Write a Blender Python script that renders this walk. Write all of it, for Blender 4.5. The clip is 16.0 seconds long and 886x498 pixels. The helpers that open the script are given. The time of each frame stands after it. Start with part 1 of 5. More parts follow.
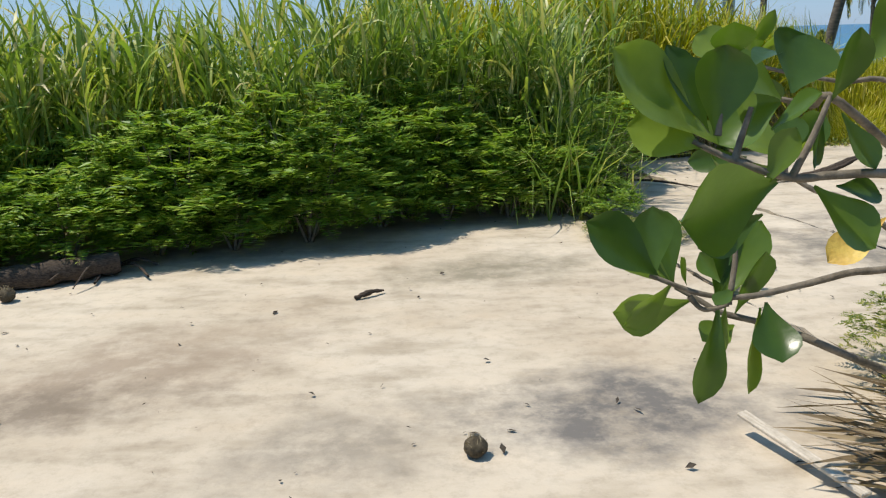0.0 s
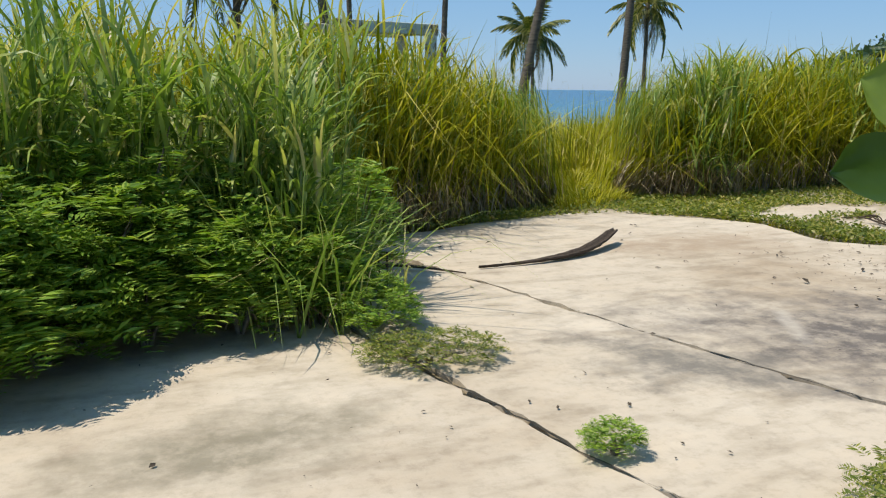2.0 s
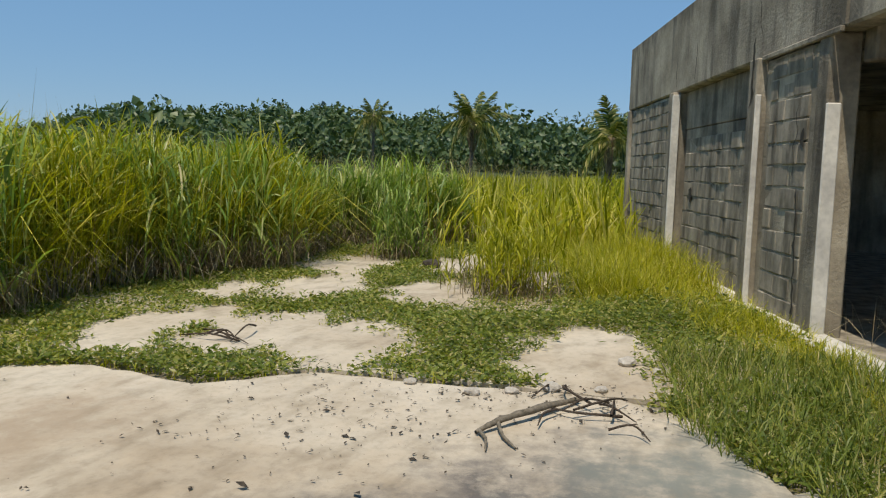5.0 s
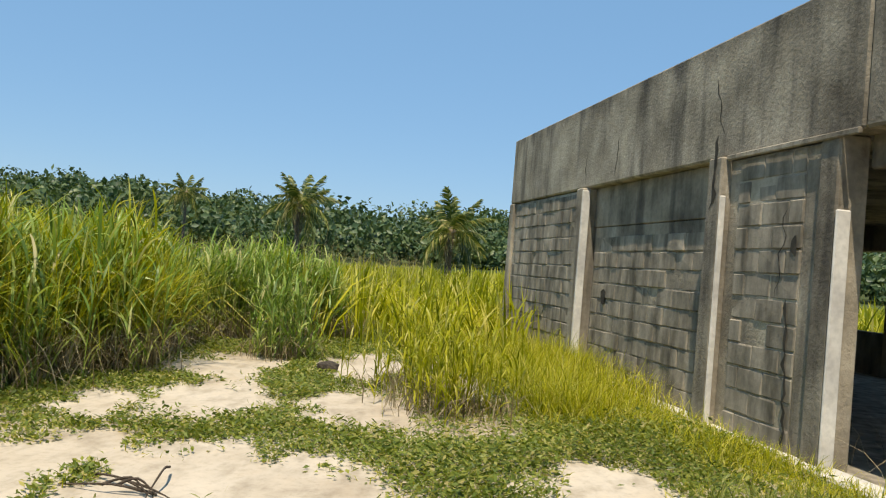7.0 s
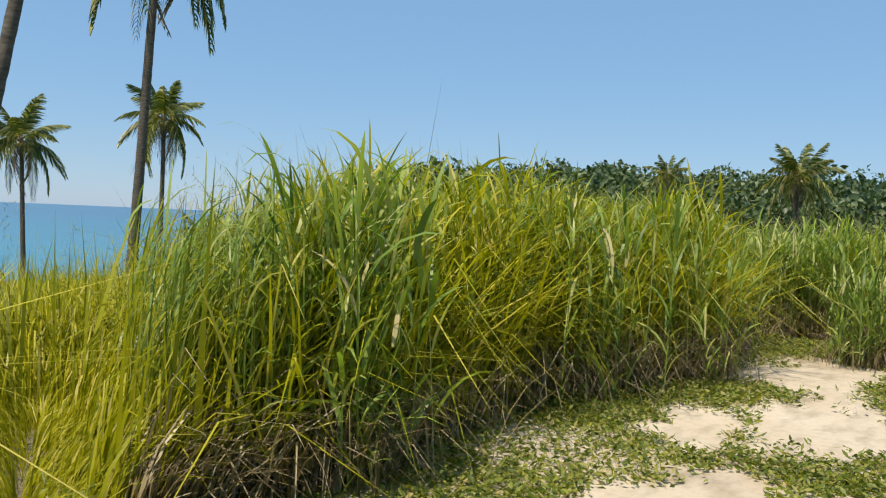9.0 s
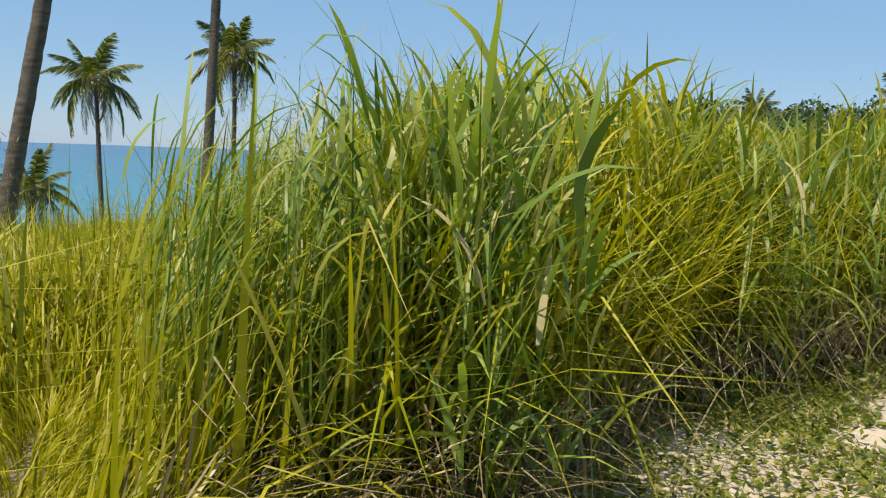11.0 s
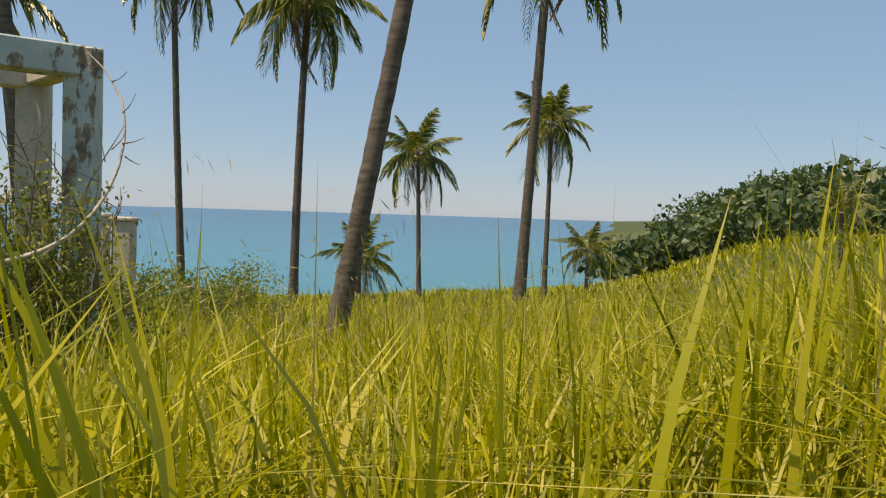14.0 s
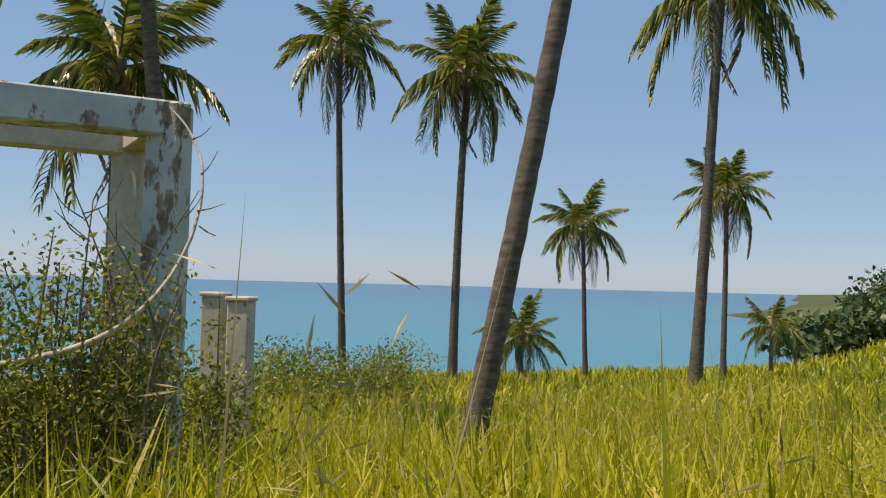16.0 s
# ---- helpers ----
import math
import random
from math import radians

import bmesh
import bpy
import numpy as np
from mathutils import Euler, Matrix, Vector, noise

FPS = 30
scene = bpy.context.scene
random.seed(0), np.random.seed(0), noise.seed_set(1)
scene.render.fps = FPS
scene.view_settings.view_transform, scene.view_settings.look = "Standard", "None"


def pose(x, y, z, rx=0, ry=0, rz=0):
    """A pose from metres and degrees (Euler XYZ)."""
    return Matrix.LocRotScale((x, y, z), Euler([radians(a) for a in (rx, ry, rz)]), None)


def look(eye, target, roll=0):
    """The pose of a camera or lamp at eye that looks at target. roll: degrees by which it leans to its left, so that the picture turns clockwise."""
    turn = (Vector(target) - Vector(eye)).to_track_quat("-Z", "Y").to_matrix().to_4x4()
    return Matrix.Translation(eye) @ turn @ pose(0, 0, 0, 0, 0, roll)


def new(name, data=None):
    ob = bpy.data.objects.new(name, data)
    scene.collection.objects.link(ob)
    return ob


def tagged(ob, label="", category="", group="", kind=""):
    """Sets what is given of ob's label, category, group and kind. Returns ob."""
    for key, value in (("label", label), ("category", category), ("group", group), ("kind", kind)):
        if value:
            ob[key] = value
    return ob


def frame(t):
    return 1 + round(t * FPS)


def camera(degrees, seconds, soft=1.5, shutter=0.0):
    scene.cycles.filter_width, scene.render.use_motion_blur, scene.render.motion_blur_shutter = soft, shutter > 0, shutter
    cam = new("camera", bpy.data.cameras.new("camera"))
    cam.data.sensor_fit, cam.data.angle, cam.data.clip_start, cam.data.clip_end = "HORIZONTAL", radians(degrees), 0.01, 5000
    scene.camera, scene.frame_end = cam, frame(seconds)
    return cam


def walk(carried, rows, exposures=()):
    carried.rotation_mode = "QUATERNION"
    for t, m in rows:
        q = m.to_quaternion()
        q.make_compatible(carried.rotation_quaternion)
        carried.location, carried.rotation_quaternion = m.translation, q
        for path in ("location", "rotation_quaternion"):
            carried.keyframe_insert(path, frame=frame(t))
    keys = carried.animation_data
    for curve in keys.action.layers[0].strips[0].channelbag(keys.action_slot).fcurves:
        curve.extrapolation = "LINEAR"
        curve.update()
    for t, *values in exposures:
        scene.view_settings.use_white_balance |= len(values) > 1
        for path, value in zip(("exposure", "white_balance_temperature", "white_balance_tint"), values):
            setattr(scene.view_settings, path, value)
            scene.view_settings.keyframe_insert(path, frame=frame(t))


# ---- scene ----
def ease(a, b, v):
    k = np.clip((np.asarray(v, float) - a) / (b - a), 0, 1)
    return k * k * (3 - 2 * k)


# camera and walk: seconds, x, y, z, yaw, pitch, roll
WALK = [
    (0.0, 0.000, 0.000, 1.500, -0.40, -14.60, 1.50),
    (0.5, -0.042, 0.312, 1.432, -7.90, -15.10, 0.00),
    (1.0, -0.146, 0.837, 1.469, -14.20, -15.00, 0.00),
    (1.5, -0.120, 1.316, 1.453, -18.90, -13.00, 0.20),
    (2.0, -0.083, 1.934, 1.453, -21.60, -11.10, -0.60),
    (2.5, -0.031, 2.366, 1.484, -29.30, -11.70, 0.60),
    (3.0, 0.140, 2.818, 1.521, -40.80, -12.60, 0.90),
    (3.5, 0.480, 3.220, 1.490, -47.40, -11.95, -1.20),
    (4.0, 0.770, 3.690, 1.602, -59.55, -11.30, -2.70),
    (4.5, 1.070, 4.150, 1.622, -65.10, -8.10, -1.90),
    (5.0, 1.340, 4.604, 1.573, -72.41, -5.47, -1.85),
    (7.3, 2.884, 6.679, 1.544, -85.85, 1.33, -4.79),
    (7.5, 2.990, 6.840, 1.555, -78.31, 2.21, -4.70),
    (8.0, 3.259, 7.274, 1.603, -62.54, 0.67, -4.76),
    (8.5, 3.393, 7.580, 1.570, -59.72, -0.55, -3.27),
    (9.0, 3.827, 7.938, 1.565, -53.76, -2.17, -2.42),
    (11.5, 5.138, 9.621, 1.495, -46.94, -7.36, -1.75),
    (12.0, 5.283, 10.071, 1.524, -42.07, -7.18, -1.53),
    (12.5, 5.396, 10.590, 1.520, -36.22, -5.19, -2.05),
    (13.5, 5.746, 11.678, 1.573, -29.96, -4.05, -0.99),
    (14.5, 6.210, 12.576, 1.439, -27.34, 0.20, -2.65),
    (15.0, 6.463, 12.938, 1.521, -25.07, 2.86, -3.04),
    (15.5, 6.638, 13.260, 1.520, -19.31, 2.92, -2.35),
    (16.0, 6.802, 13.456, 1.543, -17.24, 2.30, -1.51),
]
cam = camera(56.0, 16.0, soft=1.2)
walk(cam, [(t, pose(x, y, z, 90 + p, r, a)) for t, x, y, z, a, p, r in WALK], [(0.0, 0.05, 6800, 11), (2.5, 0.05, 6900, 11), (4.0, -0.35, 7050, 11), (5.0, -0.2, 7000, 10), (7.5, 0.25, 7450, 11), (9.0, 0.2, 7400, 12), (11.0, 0.2, 7500, 13), (12.5, 0.1, 8900, 20), (14.0, 0.1, 9100, 20), (15.0, 0.08, 8500, 20), (16.0, 0.08, 8400, 20)])

# world and sun
SUN_FROM = Vector((-0.56, 0.07, 1.27)).normalized()
world = bpy.data.worlds.new("sky")
scene.world = world
world.use_nodes = True
wn = world.node_tree
sky = wn.nodes.new("ShaderNodeTexSky")
sky.sky_type = "NISHITA"
sky.sun_disc = False
sky.sun_elevation = math.asin(SUN_FROM.z)
sky.sun_rotation = math.atan2(SUN_FROM.x, SUN_FROM.y)
sky.air_density, sky.dust_density, sky.ozone_density, sky.altitude = 1.0, 0.15, 5.0, 10
tint = wn.nodes.new("ShaderNodeMix")
tint.data_type, tint.blend_type = "RGBA", "MIX"
tint.inputs["Factor"].default_value = 0.62
tint.inputs["B"].default_value = (1.5, 3.6, 6.7, 1)
wn.links.new(sky.outputs[0], tint.inputs["A"])
wn.links.new(tint.outputs["Result"], wn.nodes["Background"].inputs[0])
wn.nodes["Background"].inputs[1].default_value = 0.115
sun = new("sun", bpy.data.lights.new("sun", "SUN"))
sun.data.energy, sun.data.angle, sun.data.color = 4.6, radians(0.5), (1.0, 0.95, 0.86)
sun.matrix_world = look(SUN_FROM * 50, (0, 0, 0))


# ---- materials ----
class Mat:
    """A node material with a principled shader and a few shorthands."""

    def __init__(self, name, rough=0.8, coords="Object"):
        self.m = bpy.data.materials.new(name)
        self.m.use_nodes = True
        self.t = self.m.node_tree
        self.b = self.t.nodes["Principled BSDF"]
        self.b.inputs["Roughness"].default_value = rough
        self.b.inputs["Specular IOR Level"].default_value = 0.3
        self.co = self.t.nodes.new("ShaderNodeNewGeometry").outputs["Position"] if coords == "World" else self.t.nodes.new("ShaderNodeTexCoord").outputs["Object"]

    def noise(self, scale, detail=4, stretch=None, rough=0.55):
        n = self.t.nodes.new("ShaderNodeTexNoise")
        n.inputs["Scale"].default_value, n.inputs["Detail"].default_value, n.inputs["Roughness"].default_value = scale, detail, rough
        co = self.co
        if stretch:
            mp = self.t.nodes.new("ShaderNodeMapping")
            mp.inputs["Scale"].default_value = stretch
            self.t.links.new(co, mp.inputs[0])
            co = mp.outputs[0]
        self.t.links.new(co, n.inputs["Vector"])
        return n.outputs["Fac"]

    def ramp(self, fac, *stops):
        r = self.t.nodes.new("ShaderNodeValToRGB")
        el = r.color_ramp.elements
        while len(el) < len(stops):
            el.new(0.5)
        for e, (p, c) in zip(el, stops):
            e.position = p
            e.color = (*c, 1) if len(c) == 3 else c
        self.t.links.new(fac, r.inputs[0])
        return r.outputs[0]

    def mix(self, fac, a, b, how="MIX"):
        n = self.t.nodes.new("ShaderNodeMix")
        n.data_type, n.blend_type = "RGBA", how
        for s, v in ((n.inputs["Factor"], fac), (n.inputs["A"], a), (n.inputs["B"], b)):
            if isinstance(v, (int, float)):
                s.default_value = v
            elif isinstance(v, tuple):
                s.default_value = (*v, 1)
            else:
                self.t.links.new(v, s)
        return n.outputs["Result"]

    def blob(self, x, y, rx, ry, turn=0.0, wob=0.5, scale=2.2):
        """A soft-edged patch in the world's plan, with a ragged outline: 1 inside, 0 outside."""
        mp = self.t.nodes.new("ShaderNodeMapping")
        mp.vector_type = "TEXTURE"
        mp.inputs["Location"].default_value = (x, y, 0)
        mp.inputs["Rotation"].default_value = (0, 0, radians(turn))
        mp.inputs["Scale"].default_value = (rx, ry, 50)
        self.t.links.new(self.co, mp.inputs[0])
        ln = self.t.nodes.new("ShaderNodeVectorMath")
        ln.operation = "LENGTH"
        self.t.links.new(mp.outputs[0], ln.inputs[0])
        ad = self.t.nodes.new("ShaderNodeMath")
        ad.operation = "MULTIPLY_ADD"
        self.t.links.new(self.noise(scale, 10, None, 0.68), ad.inputs[0])
        ad.inputs[1].default_value = wob * 5.2
        self.t.links.new(ln.outputs["Value"], ad.inputs[2])
        dv = self.t.nodes.new("ShaderNodeMath")
        dv.operation = "DIVIDE"
        self.t.links.new(ad.outputs[0], dv.inputs[0])
        dv.inputs[1].default_value = 4.0
        mid = wob * 2.6 / 4
        return self.ramp(dv.outputs[0], (mid + 0.08, (1, 1, 1)), (mid + 0.29, (0, 0, 0)))

    def island(self):
        return self.t.nodes.new("ShaderNodeNewGeometry").outputs["Random Per Island"]

    def own(self):
        return self.t.nodes.new("ShaderNodeObjectInfo").outputs["Random"]

    def bump(self, fac, strength=0.4, dist=0.01):
        n = self.t.nodes.new("ShaderNodeBump")
        n.inputs["Strength"].default_value, n.inputs["Distance"].default_value = strength, dist
        self.t.links.new(fac, n.inputs["Height"])
        self.t.links.new(n.outputs[0], self.b.inputs["Normal"])

    def colour(self, c):
        if isinstance(c, tuple):
            self.b.inputs["Base Color"].default_value = (*c, 1)
        else:
            self.t.links.new(c, self.b.inputs["Base Color"])
        self.c = c
        return self

    def thin(self, amount=0.4, tint=(1.1, 1.15, 0.5)):
        """Lets light through, as a leaf does."""
        tr = self.t.nodes.new("ShaderNodeBsdfTranslucent")
        if isinstance(self.c, tuple):
            tr.inputs[0].default_value = (*self.c, 1)
        else:
            self.t.links.new(self.mix(1.0, self.c, tint, "MULTIPLY"), tr.inputs[0])
        mx = self.t.nodes.new("ShaderNodeMixShader")
        mx.inputs[0].default_value = amount
        self.t.links.new(self.b.outputs[0], mx.inputs[1])
        self.t.links.new(tr.outputs[0], mx.inputs[2])
        self.t.links.new(mx.outputs[0], self.t.nodes["Material Output"].inputs[0])
        return self


def foliage(name, *stops, rough=0.45, thin=0.4, patch=0.35, spec=0.35):
    k = Mat(name, rough, "World")
    c = k.ramp(k.island(), *stops)
    c = k.mix(patch, c, k.ramp(k.noise(0.45, 3), (0.3, (0.55, 0.62, 0.45)), (0.7, (1.3, 1.2, 0.9))), "MULTIPLY")
    k.colour(c).thin(thin)
    k.b.inputs["Specular IOR Level"].default_value = spec
    return k.m


def make_concrete_floor():
    k = Mat("yard_concrete", 0.9, "World")
    c = k.ramp(k.noise(0.5, 8, rough=0.62), (0.3, (0.36, 0.285, 0.20)), (0.48, (0.50, 0.425, 0.325)), (0.7, (0.57, 0.50, 0.40)))
    c = k.mix(0.55, c, k.ramp(k.noise(2.3, 9, (1.0, 2.2, 1)), (0.3, (0.5, 0.46, 0.40)), (0.5, (1, 1, 1)), (0.75, (1.14, 1.1, 1.06))), "MULTIPLY")
    c = k.mix(0.4, c, k.ramp(k.noise(11, 12, None, 0.75), (0.32, (0.5, 0.48, 0.44)), (0.5, (1.0, 1.0, 1.0)), (0.7, (1.12, 1.12, 1.1))), "MULTIPLY")
    # rusty wash and mildew stains with their own outlines
    for x, y, rx, ry, turn, f, col in (
        (4.5, 5.25, 2.1, 1.15, -24, 0.95, (0.115, 0.10, 0.09)),
        (5.9, 4.6, 1.0, 0.6, -30, 0.8, (0.2, 0.21, 0.18)),
        (2.75, 5.45, 0.65, 0.4, -40, 0.85, (0.17, 0.155, 0.13)),
        (0.75, 3.1, 0.75, 0.42, 10, 0.95, (0.13, 0.12, 0.11)),
        (-0.35, 2.9, 0.7, 0.35, 35, 0.7, (0.22, 0.19, 0.15)),
        (0.35, 5.2, 0.8, 0.35, 15, 0.8, (0.2, 0.175, 0.12)),
        (-1.5, 3.7, 0.9, 0.5, 20, 0.75, (0.27, 0.205, 0.145)),
        (-1.9, 3.2, 1.0, 0.25, 12, 0.85, (0.19, 0.15, 0.11)),
        (5.1, 8.3, 1.1, 0.6, 10, 0.6, (0.33, 0.24, 0.16)),
        (-1.6, 5.6, 1.5, 0.22, 18, 0.6, (0.20, 0.19, 0.16)),
        (0.5, 6.6, 1.2, 0.22, 5, 0.55, (0.22, 0.20, 0.17)),
    ):
        spots = k.mix(1.0, k.blob(x, y, rx, ry, turn), k.ramp(k.noise(5, 8, rough=0.7), (0.38, (0.45, 0.45, 0.45)), (0.54, (1, 1, 1))), "MULTIPLY")
        c = k.mix(k.mix(1.0, spots, (f, f, f), "MULTIPLY"), c, col)
    # pale scrapes
    for x, y, rx, ry, turn in ((3.85, 5.85, 0.07, 0.5, -32), (4.85, 4.85, 0.05, 0.4, -24), (5.05, 4.7, 0.05, 0.45, -20), (4.6, 5.5, 0.03, 0.3, -40)):
        c = k.mix(k.mix(1.0, k.blob(x, y, rx, ry, turn, 0.25, 9), (0.4, 0.4, 0.4), "MULTIPLY"), c, (0.62, 0.56, 0.47))
    k.colour(c)
    k.bump(k.noise(60, 6), 0.25, 0.006)
    return k.m


def make_wall():
    k = Mat("weathered_render", 0.92, "World")
    c = k.ramp(k.noise(0.9, 7), (0.34, (0.15, 0.125, 0.09)), (0.5, (0.32, 0.275, 0.205)), (0.66, (0.46, 0.40, 0.305)))
    c = k.mix(0.8, c, k.ramp(k.noise(1.7, 6, (1.6, 1.6, 0.22)), (0.34, (0.28, 0.28, 0.29)), (0.52, (1, 1, 1)), (0.75, (1.15, 1.13, 1.08))), "MULTIPLY")
    c = k.mix(0.45, c, k.ramp(k.noise(16, 6), (0.3, (0.6, 0.6, 0.6)), (0.6, (1.08, 1.08, 1.08))), "MULTIPLY")
    # rain-blackened parapet edge
    sep = k.t.nodes.new("ShaderNodeSeparateXYZ")
    k.t.links.new(k.co, sep.inputs[0])
    ad = k.t.nodes.new("ShaderNodeMath")
    ad.operation = "MULTIPLY_ADD"
    k.t.links.new(k.noise(1.3, 6, (1.6, 1.6, 0.5)), ad.inputs[0])
    ad.inputs[1].default_value = 1.5
    k.t.links.new(sep.outputs[2], ad.inputs[2])
    c = k.mix(k.ramp(k.mix(1.0, ad.outputs[0], (0.18, 0.18, 0.18), "MULTIPLY"), (0.9, (0, 0, 0)), (0.965, (0.75, 0.75, 0.75))), c, (0.055, 0.05, 0.045))
    k.colour(c)
    k.bump(k.noise(26, 7), 0.5, 0.02)
    return k.m


def plain(name, lo, hi, scale=6, rough=0.85, stretch=None, bump=0.3, coords="Object", metal=0.0):
    k = Mat(name, rough, coords)
    c = k.ramp(k.noise(scale, 6, stretch), (0.32, lo), (0.68, hi))
    c = k.mix(0.4, c, k.ramp(k.noise(scale * 7, 5), (0.3, (0.65, 0.65, 0.65)), (0.6, (1.1, 1.1, 1.1))), "MULTIPLY")
    k.colour(c)
    k.b.inputs["Metallic"].default_value = metal
    if bump:
        k.bump(k.noise(scale * 5, 6), bump, 0.01)
    return k.m


def make_ground():
    k = Mat("earth", 0.95, "World")
    c = k.ramp(k.noise(0.7, 7), (0.3, (0.11, 0.095, 0.055)), (0.55, (0.22, 0.18, 0.12)), (0.75, (0.30, 0.25, 0.18)))
    far = k.ramp(k.noise(0.03, 6), (0.35, (0.035, 0.055, 0.02)), (0.65, (0.09, 0.11, 0.035)))
    ln = k.t.nodes.new("ShaderNodeVectorMath")
    ln.operation = "LENGTH"
    k.t.links.new(k.co, ln.inputs[0])
    mu = k.t.nodes.new("ShaderNodeMath")
    mu.operation = "DIVIDE"
    k.t.links.new(ln.outputs["Value"], mu.inputs[0])
    mu.inputs[1].default_value = 100
    k.colour(k.mix(k.ramp(mu.outputs[0], (0.2, (0, 0, 0)), (0.5, (1, 1, 1))), c, far))
    k.bump(k.noise(20, 6), 0.5, 0.03)
    return k.m


def make_sea():
    k = Mat("sea", 0.22, "World")
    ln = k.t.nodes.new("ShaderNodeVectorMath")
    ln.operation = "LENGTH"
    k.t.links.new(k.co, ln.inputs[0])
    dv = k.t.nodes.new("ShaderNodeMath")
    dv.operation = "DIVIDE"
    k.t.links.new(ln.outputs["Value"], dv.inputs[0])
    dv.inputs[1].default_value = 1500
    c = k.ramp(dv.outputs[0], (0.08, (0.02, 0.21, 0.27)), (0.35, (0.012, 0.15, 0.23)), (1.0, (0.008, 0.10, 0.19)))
    c = k.mix(0.3, c, k.ramp(k.noise(0.02, 5, (1, 4, 1)), (0.35, (0.7, 0.75, 0.8)), (0.65, (1.15, 1.1, 1.05))), "MULTIPLY")
    k.colour(c)
    k.b.inputs["Specular IOR Level"].default_value = 0.2
    k.bump(k.noise(0.5, 6), 0.6, 0.4)
    return k.m


M_YARD, M_WALL, M_GROUND, M_SEA = make_concrete_floor(), make_wall(), make_ground(), make_sea()
M_BLOCK = plain("concrete_block", (0.11, 0.095, 0.07), (0.42, 0.365, 0.28), 2.6, 0.95, (1.5, 1.5, 0.4), 0.6, "World")
# the kerb's own pale concrete; on the column edges, sunlight put into the colour
M_PALE = plain("pale_kerb_and_sunlit_edge", (0.50, 0.47, 0.42), (0.70, 0.66, 0.58), 2.5, 0.9, None, 0.3, "World")
M_JOINT = plain("dark_joint", (0.03, 0.028, 0.022), (0.07, 0.06, 0.045), 8, 1.0)
M_BEAM = plain("bare_beam_concrete", (0.40, 0.37, 0.30), (0.56, 0.52, 0.43), 3, 0.9)
M_TALL = foliage("tall_grass_blade", (0.0, (0.09, 0.16, 0.03)), (0.3, (0.20, 0.31, 0.055)), (0.65, (0.33, 0.43, 0.09)), (0.88, (0.50, 0.53, 0.19)), (1.0, (0.58, 0.50, 0.28)), spec=0.5)
M_FIELD = foliage("field_grass_blade", (0.0, (0.15, 0.18, 0.008)), (0.4, (0.34, 0.35, 0.015)), (0.78, (0.50, 0.46, 0.03)), (1.0, (0.66, 0.58, 0.20)), spec=0.25)
M_DRY = foliage("dry_grass_blade", (0.0, (0.10, 0.075, 0.045)), (0.5, (0.25, 0.19, 0.11)), (1.0, (0.45, 0.38, 0.27)), thin=0.15)
M_SEED = foliage("seed_stalk", (0.0, (0.20, 0.17, 0.09)), (0.6, (0.38, 0.33, 0.17)), (1.0, (0.50, 0.44, 0.27)), thin=0.2)
M_FERN = foliage("feathery_leaf", (0.0, (0.10, 0.20, 0.03)), (0.5, (0.22, 0.36, 0.05)), (1.0, (0.38, 0.48, 0.09)))
M_WEED = foliage("creeping_weed", (0.0, (0.08, 0.12, 0.022)), (0.5, (0.18, 0.23, 0.04)), (0.85, (0.33, 0.34, 0.075)), (1.0, (0.48, 0.40, 0.19)))
M_BUSH = foliage("bush_leaf", (0.0, (0.08, 0.12, 0.025)), (0.6, (0.22, 0.26, 0.055)), (1.0, (0.45, 0.37, 0.12)))
# distance haze is mixed into these greens: slightly lighter and bluer
M_WOODS = foliage("far_canopy", (0.0, (0.03, 0.065, 0.03)), (0.5, (0.075, 0.125, 0.05)), (1.0, (0.15, 0.19, 0.075)), thin=0.2)
M_PALM = foliage("palm_leaflet", (0.0, (0.04, 0.075, 0.02)), (0.45, (0.12, 0.16, 0.04)), (0.75, (0.29, 0.29, 0.08)), (1.0, (0.58, 0.50, 0.25)), rough=0.35, thin=0.3, patch=0.15)
M_PALMDRY = foliage("dead_frond", (0.0, (0.10, 0.065, 0.035)), (1.0, (0.33, 0.25, 0.15)), thin=0.15)
M_TRUNK = plain("palm_bark", (0.065, 0.055, 0.043), (0.17, 0.145, 0.115), 5, 0.9, (1, 1, 3), 0.5)
M_TWIG = plain("twig_bark", (0.10, 0.085, 0.06), (0.24, 0.20, 0.15), 30, 0.85)
M_PALETWIG = plain("bleached_branch", (0.36, 0.32, 0.27), (0.55, 0.50, 0.43), 20, 0.85)
M_DEADWOOD = plain("dead_wood", (0.03, 0.022, 0.016), (0.10, 0.075, 0.055), 14, 0.95, (1, 8, 8), 0.6)
M_PLANK = plain("bleached_wood", (0.40, 0.34, 0.26), (0.60, 0.53, 0.43), 12, 0.9, (1, 8, 8), 0.4)
M_HUSK = plain("coconut_husk", (0.045, 0.035, 0.022), (0.15, 0.12, 0.075), 40, 0.95, None, 0.8)
M_STONE = plain("pale_stone", (0.35, 0.31, 0.26), (0.55, 0.50, 0.43), 14, 0.95)
M_DARK = plain("dark_rubbish", (0.03, 0.025, 0.02), (0.09, 0.07, 0.05), 30, 0.95)


def make_big_leaf():
    k = Mat("waxy_leaf", 0.28)
    c = k.ramp(k.own(), (0.0, (0.04, 0.085, 0.014)), (0.5, (0.085, 0.15, 0.024)), (1.0, (0.17, 0.24, 0.045)))
    c = k.mix(0.4, c, k.ramp(k.noise(22, 4), (0.35, (0.75, 0.8, 0.6)), (0.65, (1.15, 1.12, 1.0))), "MULTIPLY")
    k.colour(c).thin(0.36, (1.3, 1.4, 0.3))
    k.b.inputs["Specular IOR Level"].default_value = 0.5
    k.bump(k.noise(55, 3), 0.12, 0.004)
    return k.m


